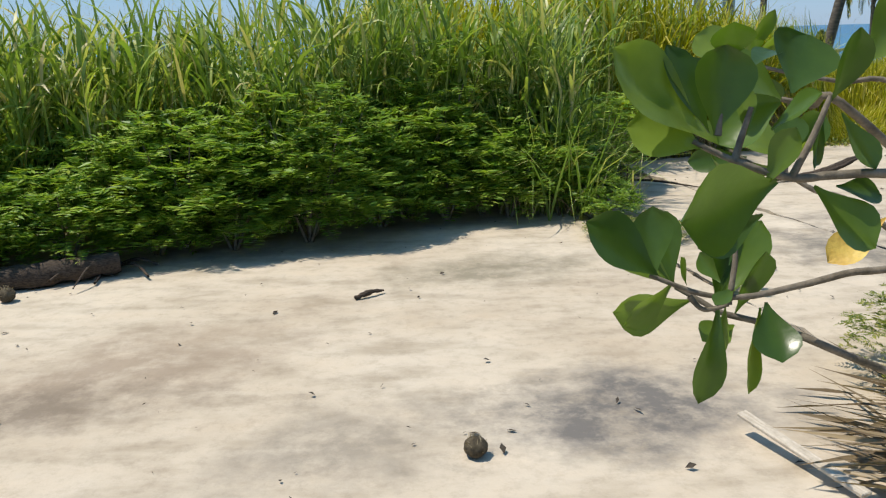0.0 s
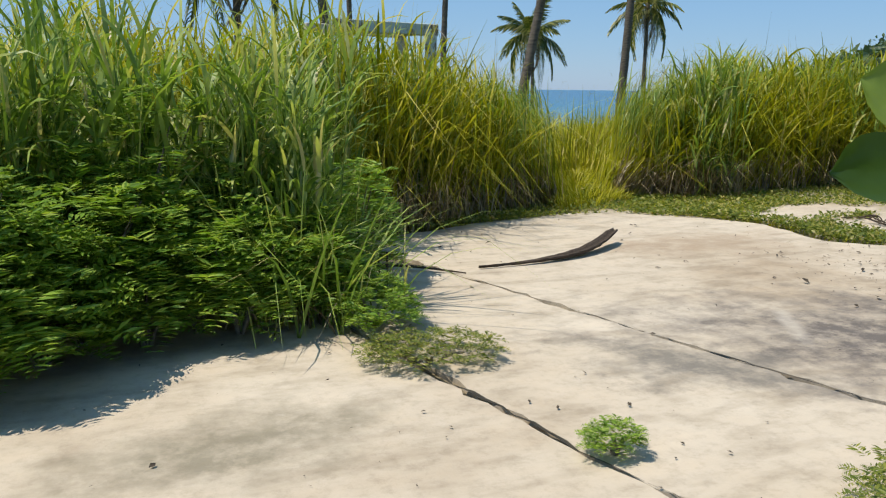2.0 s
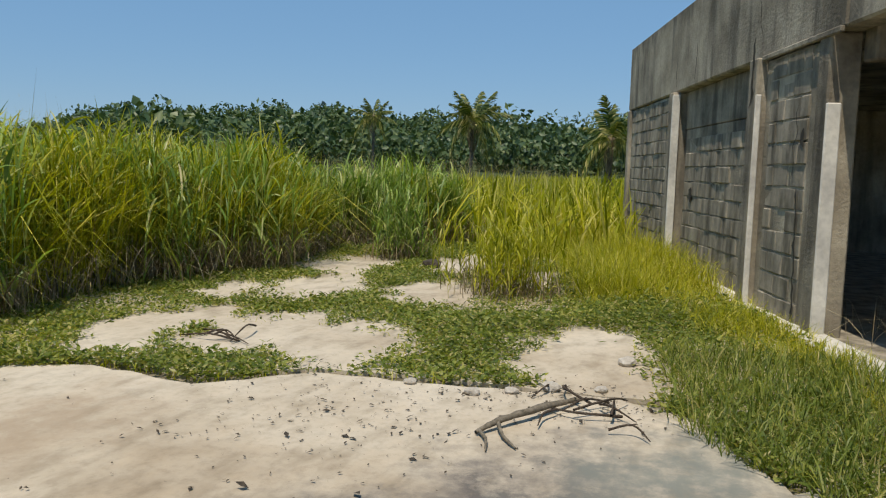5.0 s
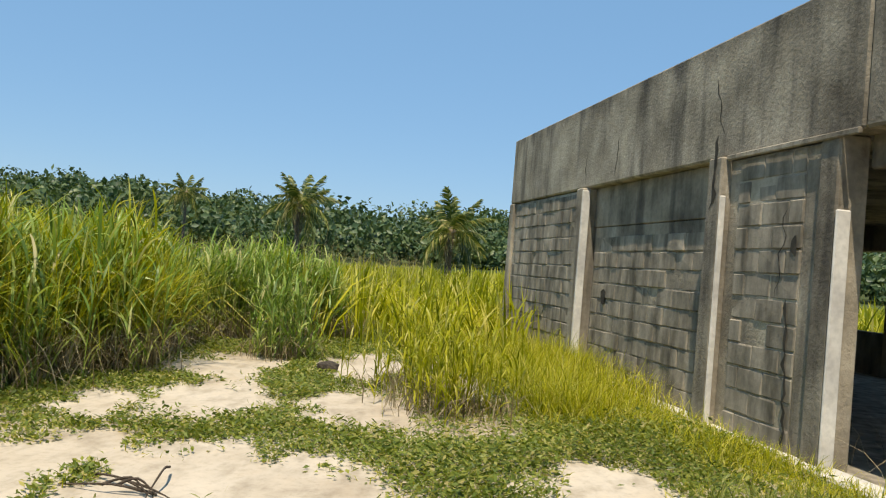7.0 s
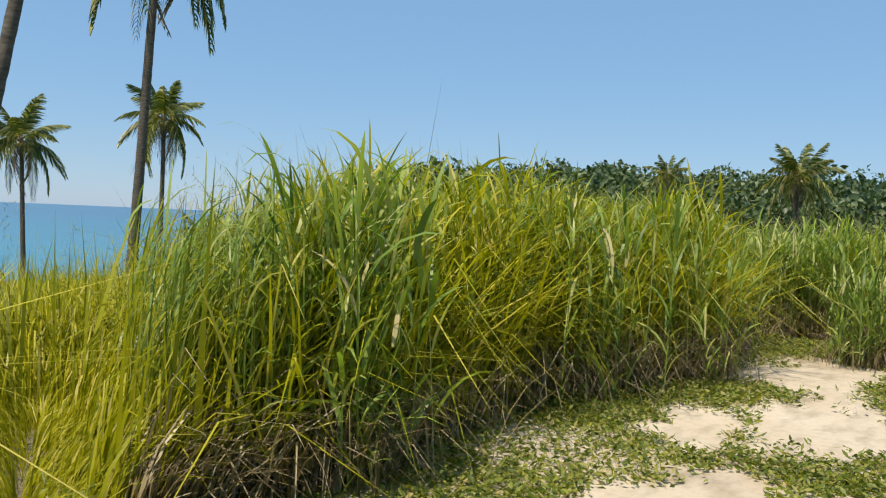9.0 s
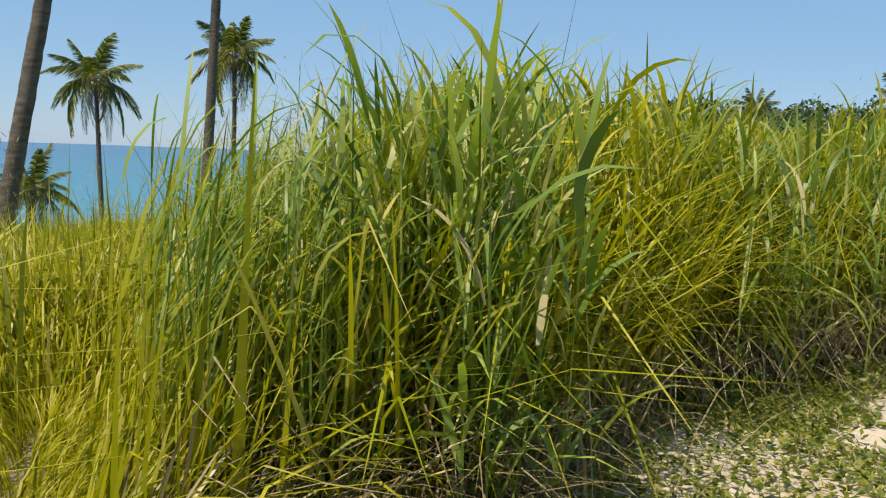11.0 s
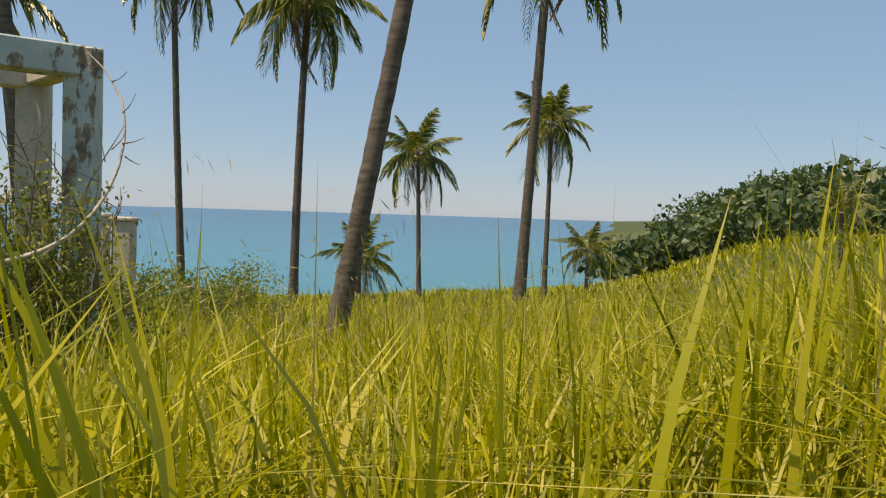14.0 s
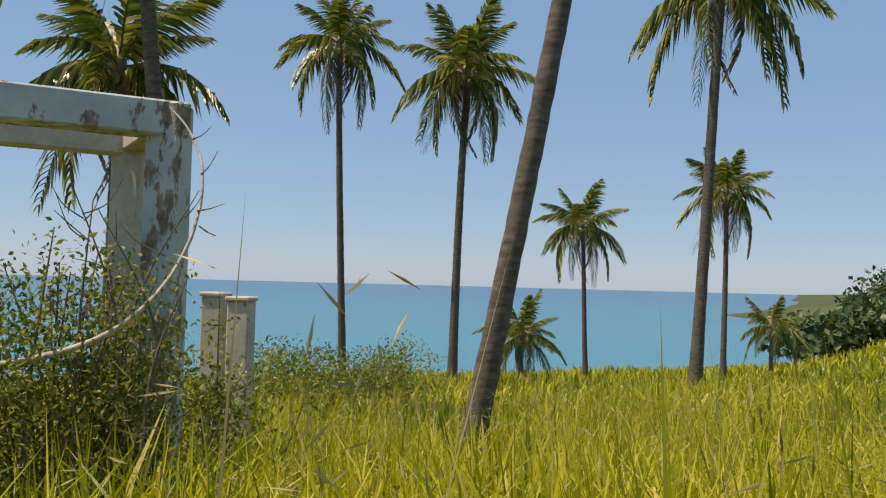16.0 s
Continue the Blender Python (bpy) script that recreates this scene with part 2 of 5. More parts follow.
def make_flaking():
    """Pale blue paint, flaked off to brown render in ragged upright patches."""
    k = Mat("flaking_blue_paint", 0.8, "World")
    c = k.ramp(k.noise(3.0, 6), (0.3, (0.34, 0.42, 0.42)), (0.7, (0.52, 0.60, 0.58)))
    bare_ = k.ramp(k.noise(4.5, 9, (1.5, 1.5, 0.6), 0.68), (0.52, (0, 0, 0)), (0.56, (1, 1, 1)))
    c = k.mix(bare_, c, k.ramp(k.noise(14, 6), (0.3, (0.13, 0.09, 0.06)), (0.7, (0.33, 0.27, 0.19))))
    k.colour(c)
    k.bump(k.noise(18, 7), 0.5, 0.012)
    return k.m


M_BLUE = make_flaking()
M_BIGLEAF = make_big_leaf()
M_YELLOWLEAF = plain("yellowed_leaf", (0.45, 0.26, 0.05), (0.62, 0.45, 0.10), 15, 0.5)


# ---- mesh helpers ----
rng = np.random.default_rng(7)


def mesh_from(name, verts, faces, mat, smooth=False):
    me = bpy.data.meshes.new(name)
    verts, faces = np.asarray(verts, np.float32), np.asarray(faces, np.int32)
    n = faces.shape[1]
    me.vertices.add(len(verts))
    me.vertices.foreach_set("co", verts.ravel())
    me.loops.add(faces.size)
    me.loops.foreach_set("vertex_index", faces.ravel())
    me.polygons.add(len(faces))
    me.polygons.foreach_set("loop_start", np.arange(0, faces.size, n, dtype=np.int32))
    me.update(calc_edges=True)
    if smooth:
        me.polygons.foreach_set("use_smooth", np.ones(len(faces), bool))
    me.materials.append(mat)
    return me


def part(name, me, parent=None, label=""):
    ob = new(name, me)
    ob.parent = parent
    return tagged(ob, label) if label else ob


def bm_mesh(name, bm, mat, smooth=False):
    me = bpy.data.meshes.new(name)
    bm.normal_update()
    bm.to_mesh(me)
    bm.free()
    me.materials.append(mat)
    if smooth:
        for p in me.polygons:
            p.use_smooth = True
    return me


def box(bm, x0, y0, z0, x1, y1, z1, bevel=0.0, m=None):
    r = bmesh.ops.create_cube(bm, size=1)
    vs = r["verts"]
    for v in vs:
        v.co = Vector(((x0 + x1) / 2 + v.co.x * (x1 - x0), (y0 + y1) / 2 + v.co.y * (y1 - y0), (z0 + z1) / 2 + v.co.z * (z1 - z0)))
    if bevel:
        es = list({e for v in vs for e in v.link_edges})
        vs = list({v for f in bmesh.ops.bevel(bm, geom=es, offset=bevel, segments=1, affect="EDGES")["faces"] for v in f.verts} | {v for v in vs if v.is_valid})
    if m:
        for v in vs:
            v.co = m @ v.co


def tube(name, pts, radii, mat, sides=8, rough=0.0, steps=6):
    """A tapered, bending round bar through pts."""
    pts = np.asarray(pts, float)
    n = len(pts)
    u = np.linspace(0, n - 1, (n - 1) * steps + 1)
    p = []
    for v in u:
        i = min(int(v), n - 2)
        f = v - i
        a, b, c, d = pts[max(i - 1, 0)], pts[i], pts[i + 1], pts[min(i + 2, n - 1)]
        p.append(0.5 * (2 * b + (c - a) * f + (2 * a - 5 * b + 4 * c - d) * f * f + (3 * b - a - 3 * c + d) * f ** 3))
    p = np.array(p)
    r = np.interp(u, range(n), radii)
    verts, faces = [], []
    tang = np.gradient(p, axis=0)
    tang /= np.linalg.norm(tang, axis=1)[:, None] + 1e-9
    side = np.cross(tang[0], (0.31, 0.17, 0.93) if abs(tang[0][2]) < 0.9 else (1, 0, 0))
    for i in range(len(p)):
        side = side - tang[i] * (side @ tang[i])
        side /= np.linalg.norm(side) + 1e-9
        up = np.cross(tang[i], side)
        for k in range(sides):
            a = 2 * math.pi * k / sides
            rr = r[i] * (1 + rough * rng.uniform(-1, 1))
            verts.append(p[i] + rr * (math.cos(a) * side + math.sin(a) * up))
    for i in range(len(p) - 1):
        for k in range(sides):
            faces.append((i * sides + k, i * sides + (k + 1) % sides, (i + 1) * sides + (k + 1) % sides, (i + 1) * sides + k))
    return mesh_from(name, verts, faces, mat, True)


def blade_arrays(base, h, w, az, lean, droop, seg=4, kink=None):
    """Curved strips that grow from base: out by lean and droop, each its own island."""
    n = len(base)
    lean, droop = np.minimum(lean, 0.4), np.minimum(droop, 0.75)
    s = np.linspace(0, 1, seg + 1)[None, :]
    out = h[:, None] * (lean[:, None] * s + droop[:, None] * s ** 2.6)
    up = h[:, None] * (s - 0.55 * np.minimum(droop, 1.4)[:, None] * s ** 3.2)
    if kink is not None:
        over = np.clip(s - kink[:, None], 0, 1)
        up = np.maximum(up - 1.7 * h[:, None] * over, np.minimum(up, 0.12 * h[:, None]))
        out = out + 0.45 * h[:, None] * over
    dx, dy = np.cos(az), np.sin(az)
    c = np.stack([base[:, 0, None] + dx[:, None] * out, base[:, 1, None] + dy[:, None] * out, base[:, 2, None] + up], 2)
    tw = az + np.pi / 2 + rng.normal(0, 0.5, n)
    prof = np.array([0.55, 1.0, 0.95, 0.7, 0.45, 0.3])[: seg] if seg <= 6 else np.ones(seg)
    wv = np.stack([np.cos(tw), np.sin(tw), np.zeros(n)], 1)
    half = wv[:, None, :] * (w[:, None] * prof[None, :])[:, :, None] / 2
    L, Rr, tip = c[:, :seg] - half, c[:, :seg] + half, c[:, seg:]
    verts = np.concatenate([np.stack([L, Rr], 2).reshape(n, 2 * seg, 3), tip], 1)
    f = []
    for i in range(seg - 1):
        a = 2 * i
        f += [(a, a + 1, a + 3), (a, a + 3, a + 2)]
    f.append((2 * seg - 2, 2 * seg - 1, 2 * seg))
    f = np.array(f)
    faces = (np.arange(n)[:, None, None] * (2 * seg + 1) + f[None]).reshape(-1, 3)
    return verts.reshape(-1, 3), faces


def leaf_arrays(pos, d, up, length, width):
    """Small pointed leaves, folded along the midrib."""
    d = d / (np.linalg.norm(d, axis=1)[:, None] + 1e-9)
    sd = np.cross(d, up)
    sd /= np.linalg.norm(sd, axis=1)[:, None] + 1e-9
    nn = np.cross(sd, d)
    L, W = length[:, None], width[:, None]
    v = np.stack([pos, pos + d * L * 0.5 - sd * W / 2 + nn * W * 0.18, pos + d * L, pos + d * L * 0.5 + sd * W / 2 + nn * W * 0.18], 1)
    f = np.array([(0, 1, 2), (0, 2, 3)])
    return v.reshape(-1, 3), (np.arange(len(pos))[:, None, None] * 4 + f[None]).reshape(-1, 3)


def joined(sets):
    vs, fs, o = [], [], 0
    for v, f in sets:
        vs.append(v)
        fs.append(f + o)
        o += len(v)
    return np.concatenate(vs), np.concatenate(fs)


def stuff(name, sets, mat, label, category):
    v, f = joined(sets)
    return tagged(new(name, mesh_from(name, v, f, mat)), label, category, kind="stuff")


# ---- ground ----
def lumps(x, y, scale, seed=0.0):
    """Cheap smooth noise, about -1 to 1."""
    x, y = np.asarray(x) / scale + seed * 3.1, np.asarray(y) / scale + seed * 7.7
    return (np.sin(x + 1.7 * np.sin(0.7 * y)) + np.sin(1.3 * y + 1.1 * np.sin(0.9 * x + 2)) + np.sin(0.63 * x + 0.81 * y + 1.3 * np.sin(1.7 * x - y))) / 3


def height(x, y):
    x, y = np.asarray(x, float), np.asarray(y, float)
    s = y - 0.1 * x
    r, a = np.hypot(x, y), np.degrees(np.arctan2(x, y))
    land = 1 - ease(37, 48, a) * ease(70, 150, r) * (1 - ease(170, 179, a))
    z = -0.03 - (0.105 * np.clip(s - 13.0, 0, 75) + 0.5 * np.clip(s - 87, 0, 30)) * land
    rough = ease(2, 9, s - 8) + ease(20, 40, x)
    z = z + 0.10 * lumps(x, y, 1.6) * np.clip(rough, 0, 1) + 0.35 * lumps(x, y, 9, 2) * ease(25, 60, np.hypot(x, y)) * (1 - ease(60, 90, s))
    z = z + 0.7 * np.exp(-(((x - 33) / 6) ** 2 + ((y - 23) / 6) ** 2)) + 3.5 * np.exp(-(((x - 74) / 12) ** 2 + ((y - 62) / 14) ** 2))
    w = ease(37, 56, a) * (1 - ease(170, 179, a))
    ridge = (13.2 + 1.2 * np.sin(a * 0.21 + 1) + 1.1 * np.sin(a * 0.53) + 0.7 * np.sin(a * 1.3)) * ease(110, 330, r) * w
    return z + ridge + 0.08 * ridge * lumps(x, y, 25, 5)


axis = np.unique(np.concatenate([np.linspace(-12, 26, 115), np.linspace(26, 90, 65), np.linspace(90, 420, 85), np.linspace(420, 4200, 20), np.linspace(-90, -12, 40), np.linspace(-4200, -90, 20)]).round(3))
gx, gy = np.meshgrid(axis, axis, indexing="ij")
n = len(axis)
gi = np.arange(n * n).reshape(n, n)
gz = np.where((gx > 430) & (gy < 0), np.minimum(height(gx, gy), 40), height(gx, gy))
quads = np.stack([gi[:-1, :-1], gi[1:, :-1], gi[1:, 1:], gi[:-1, 1:]], -1).reshape(-1, 4)
tagged(new("ground", mesh_from("ground", np.stack([gx, gy, gz], -1).reshape(-1, 3), quads, M_GROUND, True)), "brown earth running from the yard down to the sea", "ground", kind="structure")
bm = bmesh.new()
bmesh.ops.create_grid(bm, x_segments=8, y_segments=8, size=4900, matrix=Matrix.Translation((0, 0, -17)))
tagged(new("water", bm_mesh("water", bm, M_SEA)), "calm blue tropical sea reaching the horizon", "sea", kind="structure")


def slab(name, outline, label):
    """A cast concrete panel with worn edges."""
    pts = []
    for (x0, y0), (x1, y1) in zip(outline, outline[1:] + outline[:1]):
        k = max(1, int(math.hypot(x1 - x0, y1 - y0) / 0.12))
        for i in range(k):
            w = 0.018 if 0 < i else 0
            pts.append((x0 + (x1 - x0) * i / k + rng.normal(0, w), y0 + (y1 - y0) * i / k + rng.normal(0, w)))
    bm = bmesh.new()
    top = [bm.verts.new((x, y, 0)) for x, y in pts]
    low = [bm.verts.new((x, y, -0.12)) for x, y in pts]
    bm.faces.new(top)
    for i in range(len(pts)):
        j = (i + 1) % len(pts)
        bm.faces.new((low[i], low[j], top[j], top[i]))
    bmesh.ops.recalc_face_normals(bm, faces=bm.faces)
    return tagged(new(name, bm_mesh(name, bm, M_YARD)), label, "concrete slab", kind="structure")


def j1(y):
    return 1.16 + (6.82 - y) * 0.216


def j2(y):
    return 2.38 + (7.81 - y) * 0.265


slab("floor_slab_1", [(-11, -7), (j1(-7) - 0.02, -7), (j1(7.3) - 0.02, 7.3), (-11, 7.3)], "pale stained concrete yard panel beside tall grass")
slab("floor_slab_2", [(j1(-7) + 0.015, -7), (j2(-7) - 0.015, -7), (j2(8.2) - 0.015, 8.2), (j1(8.3) + 0.015, 8.3)], "pale sun-bleached concrete strip between two cracked joints")
slab("floor_slab_3", [(j2(-7) + 0.015, -7), (9, -7), (7.6, 3.0), (5.75, 4.1), (6.9, 4.5), (7.2, 5.1), (7.2, 5.5), (7.05, 6.5), (7.0, 7.4), (6.35, 8.0), (6.5, 9.0), (6.2, 9.6), (5.5, 10.5), (3.7, 10.1), (j2(9.4) + 0.015, 9.4)], "pale concrete yard panel with a dark mildew stain")
slab("floor_slab_4", [(7.25, 3.9), (9.5, 3.7), (12.5, 4.5), (21, 7.0), (21, 9.2), (17, 11.3), (9, 11.6), (6.4, 10.8), (6.7, 9.1), (6.55, 8.1), (7.1, 7.5), (7.25, 6.5)], "old overgrown concrete paving with bare pale patches")
# packed dirt in the joints
for k, (fn, ya, yb) in enumerate(((j1, -7, 7.2), (j2, -7, 8.2))):
    ys = np.arange(ya, yb, 0.11)
    w = 0.4 * np.clip(rng.normal(0.012, 0.012, len(ys)), 0.002, 0.04) * (0.4 + ease(-0.4, 0.6, lumps(ys, ys * 0, 0.4, k)))
    wob = rng.normal(0, 0.008, len(ys))
    v = np.concatenate([np.stack([[fn(y) for y in ys] + wob - w, ys, np.full(len(ys), 0.004)], 1), np.stack([[fn(y) for y in ys] + wob + w, ys, np.full(len(ys), 0.004)], 1)])
    q = [(i, i + 1, len(ys) + i + 1, len(ys) + i) for i in range(len(ys) - 1)]
    tagged(new("joint_" + str(k + 1), mesh_from("joint", v, np.array(q), M_JOINT)), "dark dirt filling a cracked slab joint", "joint", kind="structure")


# ---- ruined building: u runs along the wall, v towards the yard ----
D = Vector((0.965, 0.262, 0)).normalized()
N = Vector((-D.y, D.x, 0))
ORG = Vector((10.18, 3.44, 0))
WM = Matrix(((D.x, N.x, 0, ORG.x), (D.y, N.y, 0, ORG.y), (0, 0, 1, 0), (0, 0, 0, 1)))


def wall_box(name, dims, mat, parent, label="", bevel=0.012):
    bm = bmesh.new()
    box(bm, *dims, bevel=bevel)
    bmesh.ops.transform(bm, matrix=WM, verts=bm.verts)
    return part(name, bm_mesh(name, bm, mat), parent, label)


ruin = tagged(new("ruined_building"), "roofless-looking grey concrete building shell with block walls", "building")
wall_box("parapet_beam", (0.0, -0.30, 3.05, 11.45, 0.0, 4.46), M_WALL, ruin, "rain-blackened rendered parapet beam", 0.025)
wall_box("parapet_beam", (-7.0, -0.32, 3.05, -0.005, -0.01, 4.44), M_WALL, ruin, "", 0.025)
wall_box("fascia", (0.0, 0.003, 3.0, 2.2, 0.05, 3.06), M_WALL, ruin, "", 0.01)
wall_box("column", (0.27, -0.30, -0.1, 0.55, 0.02, 3.045), M_WALL, ruin, "grey rendered corner column", 0.02)
# thin pale strips on the columns paint their sunlit sides brighter
wall_box("column_edge", (0.235, -0.12, 0.0, 0.267, 0.03, 2.35), M_PALE, ruin, "thin pale strip painted as the column's sunlit side")
wall_box("column", (2.2, -0.28, -0.1, 2.5, 0.10, 3.045), M_WALL, ruin, "", 0.02)
wall_box("column_edge", (2.17, 0.03, 0.0, 2.197, 0.105, 2.6), M_PALE, ruin)
wall_box("column", (6.72, -0.28, -0.1, 7.0, 0.08, 3.045), M_WALL, ruin, "", 0.02)
wall_box("column_edge", (6.66, -0.05, 0.0, 6.717, 0.085, 3.0), M_PALE, ruin)
wall_box("column", (11.17, -0.30, -0.1, 11.45, 0.02, 3.045), M_WALL, ruin, "", 0.02)
wall_box("column_shaft", (0.553, -0.27, -0.1, 0.80, -0.03, 3.0), M_WALL, ruin, "smooth rendered strip beside the column", 0.01)
wall_box("infill_top", (2.503, -0.25, 2.40, 6.717, -0.17, 3.045), M_WALL, ruin, "", 0.01)
wall_box("plinth", (-3.0, -0.15, -0.1, 11.5, 0.22, 0.035), M_PALE, ruin, "pale concrete kerb along the wall foot", 0.015)
wall_box("roof", (-7.0, -8.0, 3.2, 11.4, -0.303, 3.42), M_WALL, ruin, "thick grey concrete roof slab", 0.02)
wall_box("back_beam", (-7.0, -8.0, 2.65, 11.4, -7.7, 3.195), M_WALL, ruin, "", 0.02)
wall_box("cross_beam", (0.0, -7.69, 2.75, 0.28, -0.303, 3.195), M_WALL, ruin, "", 0.02)
wall_box("end_wall", (11.17, -8.0, -0.1, 11.42, -0.31, 3.195), M_WALL, ruin, "", 0.02)
wall_box("inner_floor", (-7.0, -8.0, -0.2, 11.4, -0.16, -0.004), M_BLOCK, ruin, "dusty dark concrete floor inside", 0.01)
for u in (-4.5, 0, 4.5, 9.0):
    wall_box("back_column", (u - 0.15, -7.98, -0.1, u + 0.15, -7.7, 2.64), M_WALL, ruin, "", 0.02)
wall_box("back_sill", (0.3, -7.95, -0.1, 11.1, -7.75, 0.9), M_BLOCK, ruin, "", 0.02)


def crack(name, pts, wide, v, label):
    """A jagged dark split, a few millimetres proud of the face it runs over."""
    vs, fs = [], []
    for i, (u, z) in enumerate(pts):
        w = wide * (0.35 + 0.65 * rng.random()) * (0.2 if i in (0, len(pts) - 1) else 1)
        vs += [WM @ Vector((u - w, v, z)), WM @ Vector((u + w, v, z))]
        if i:
            k = 2 * i
            fs.append((k - 2, k - 1, k + 1, k))
    return part(name, mesh_from(name, [tuple(p) for p in vs], np.array(fs), M_JOINT), ruin, label)


def jag(u0, z0, u1, z1, count, wob):
    return [(u0 + (u1 - u0) * k / count + rng.normal(0, wob), z0 + (z1 - z0) * k / count) for k in range(count + 1)]


crack("crack", jag(0.86, 0.05, 0.97, 1.5, 16, 0.015), 0.032, -0.004, "dark split down the block wall")
crack("crack", jag(1.15, 1.5, 1.05, 2.4, 10, 0.03), 0.012, -0.004, "")
crack("crack", jag(2.36, 2.45, 2.33, 3.3, 10, 0.03), 0.055, 0.106, "rusty broken edge of a column")
crack("crack", jag(2.35, 3.3, 2.6, 4.0, 8, 0.03), 0.014, 0.004, "")
crack("crack", jag(5.6, 3.1, 5.5, 3.75, 7, 0.02), 0.016, 0.004, "")
crack("crack", jag(6.8, 3.1, 6.85, 3.6, 7, 0.02), 0.02, 0.004, "")
crack("hole", [(0.86, 1.93), (0.9, 1.98), (0.9, 2.08), (0.88, 2.13)], 0.07, -0.004, "knocked-out hole in the block wall")
crack("hole", [(6.05, 1.15), (6.07, 1.2), (6.07, 1.36), (6.05, 1.4)], 0.12, -0.155, "")
crack("spall", [(2.7, 3.86), (2.95, 3.90), (3.2, 3.88), (3.4, 3.84)], 0.03, 0.004, "")


# ---- things on the yard ----
def dried_leaf_sheath():
    """A long, boat-shaped dry palm sheath with a raised butt."""
    a, b = np.array((2.62, 7.93)), np.array((4.32, 8.58))
    d = (b - a) / np.linalg.norm(b - a)
    nrm = np.array((-d[1], d[0]))
    L = np.linalg.norm(b - a)
    verts, faces, k, ring = [], [], 26, 7
    for i in range(k):
        s = i / (k - 1)
        c = a + d * L * s + nrm * (-0.20 * math.sin(s * math.pi))
        w = 0.008 + 0.055 * ease(0.0, 0.75, s) * (1 - 0.45 * ease(0.9, 1, s))
        z0 = 0.012 + 0.09 * max(0, s - 0.55) ** 1.6 / 0.45 ** 1.6
        for j in range(ring):
            q = j / (ring - 1) * 2 - 1
            p = c + nrm * w * q
            verts.append((p[0], p[1], z0 + w * 0.75 * q * q + rng.normal(0, 0.003)))
    for i in range(k - 1):
        for j in range(ring - 1):
            p = i * ring + j
            faces.append((p, p + 1, p + ring + 1, p + ring))
    ob = tagged(new("palm_sheath", mesh_from("palm_sheath", verts, np.array(faces), M_DEADWOOD, True)), "long dark dried palm sheath lying on the concrete", "dead leaf")
    so = ob.modifiers.new("thick", "SOLIDIFY")
    so.thickness = 0.02
    return ob


dried_leaf_sheath()
tagged(new("stick", tube("stick", [(1.75, 8.32, 0.02), (2.1, 8.05, 0.035), (2.45, 7.8, 0.01)], [0.008, 0.012, 0.006], M_DEADWOOD, 6, 0.2)), "thin dark dry stick on the concrete", "stick")
for k, (x, y) in enumerate(((1.62, 7.45), (1.67, 7.42))):
    tagged(new("reed_stub", tube("reed_stub", [(x, y, 0), (x + 0.01, y, 0.16), (x + 0.012 * k, y + 0.01, 0.30)], [0.009, 0.008, 0.006], M_DEADWOOD, 6)), "upright dead reed stub at the slab edge", "reed")


def husk(name, x, y, r, label):
    bm = bmesh.new()
    bmesh.ops.create_icosphere(bm, subdivisions=3, radius=r)
    for v in bm.verts:
        v.co *= 1 + 0.10 * noise.noise(v.co * (2.2 / r)) + 0.05 * noise.noise(v.co * (6 / r))
        v.co.z *= 0.9
    me = bm_mesh(name, bm, M_HUSK, True)
    ob = tagged(new(name, me), label, "coconut")
    ob.location = (x, y, r * 0.86)
    fib = []
    for _ in range(60):
        d = Vector(rng.normal(0, 1, 3)).normalized()
        fib.append(tuple(d))
    d = np.array(fib)
    v, f = blade_arrays(d * r * 0.95 , np.full(60, r * 0.5), np.full(60, r * 0.06), rng.uniform(0, 6.28, 60), np.full(60, 0.8), np.full(60, 0.5), 2)
    part("fibre", mesh_from("fibre", v, f, M_DRY), ob)
    return ob


husk("dried_coconut", 0.10, 2.75, 0.044, "small dark fibrous dried coconut on pale concrete")
husk("dried_coconut", -2.62, 4.78, 0.05, "dark fibrous coconut husk beside a log")


def log_half():
    ob = tagged(new("split_log", tube("split_log", [(-3.3, 4.72, 0.05), (-2.75, 5.0, 0.07), (-2.45, 5.14, 0.08), (-2.13, 5.3, 0.09)], [0.05, 0.075, 0.08, 0.065], M_DEADWOOD, 9, 0.22, 5)), "dark weathered split log lying by the grass", "log")
    return ob


log_half()


def twig_pile(name, cx, cy, spread, count, label, size=0.4, mat=None, z=0.0, cat="dead twigs"):
    top = tagged(new(name), label, cat)
    top.location = (cx, cy, z)
    for i in range(count):
        x, y = rng.normal(0, spread, 2)
        a, L = rng.uniform(0, 6.28), size * rng.uniform(0.5, 1.3)
        dx, dy = math.cos(a) * L / 2, math.sin(a) * L / 2
        zz = 0.012 + rng.uniform(0, 0.05)
        p = [(x - dx, y - dy, zz), (x + rng.normal(0, 0.04), y + rng.normal(0, 0.04), zz + rng.uniform(0, 0.06)), (x + dx, y + dy, zz * 0.6)]
        part("twig", tube("twig", p, [0.010, 0.008, 0.004], mat or M_DEADWOOD, 5, 0.2, 4), top)
    return top


twig_pile("twig_pile", -2.35, 5.45, 0.18, 14, "tangle of dark dead twigs behind a log", 0.4)
twig_pile("twig_pile", 6.75, 5.35, 0.2, 10, "brown dead branches on the slab edge", 0.45)
br = tagged(new("dead_branch"), "forked dry brown branch lying on concrete", "branch")
part("limb", tube("limb", [(6.02, 5.83, 0.02), (6.2, 5.74, 0.05), (6.55, 5.55, 0.06), (6.98, 5.36, 0.03)], [0.012, 0.02, 0.024, 0.016], M_TWIG, 7, 0.2), br)
part("limb", tube("limb", [(5.85, 5.55, 0.015), (6.0, 5.66, 0.03), (6.2, 5.74, 0.05)], [0.006, 0.011, 0.014], M_TWIG, 6, 0.2), br)
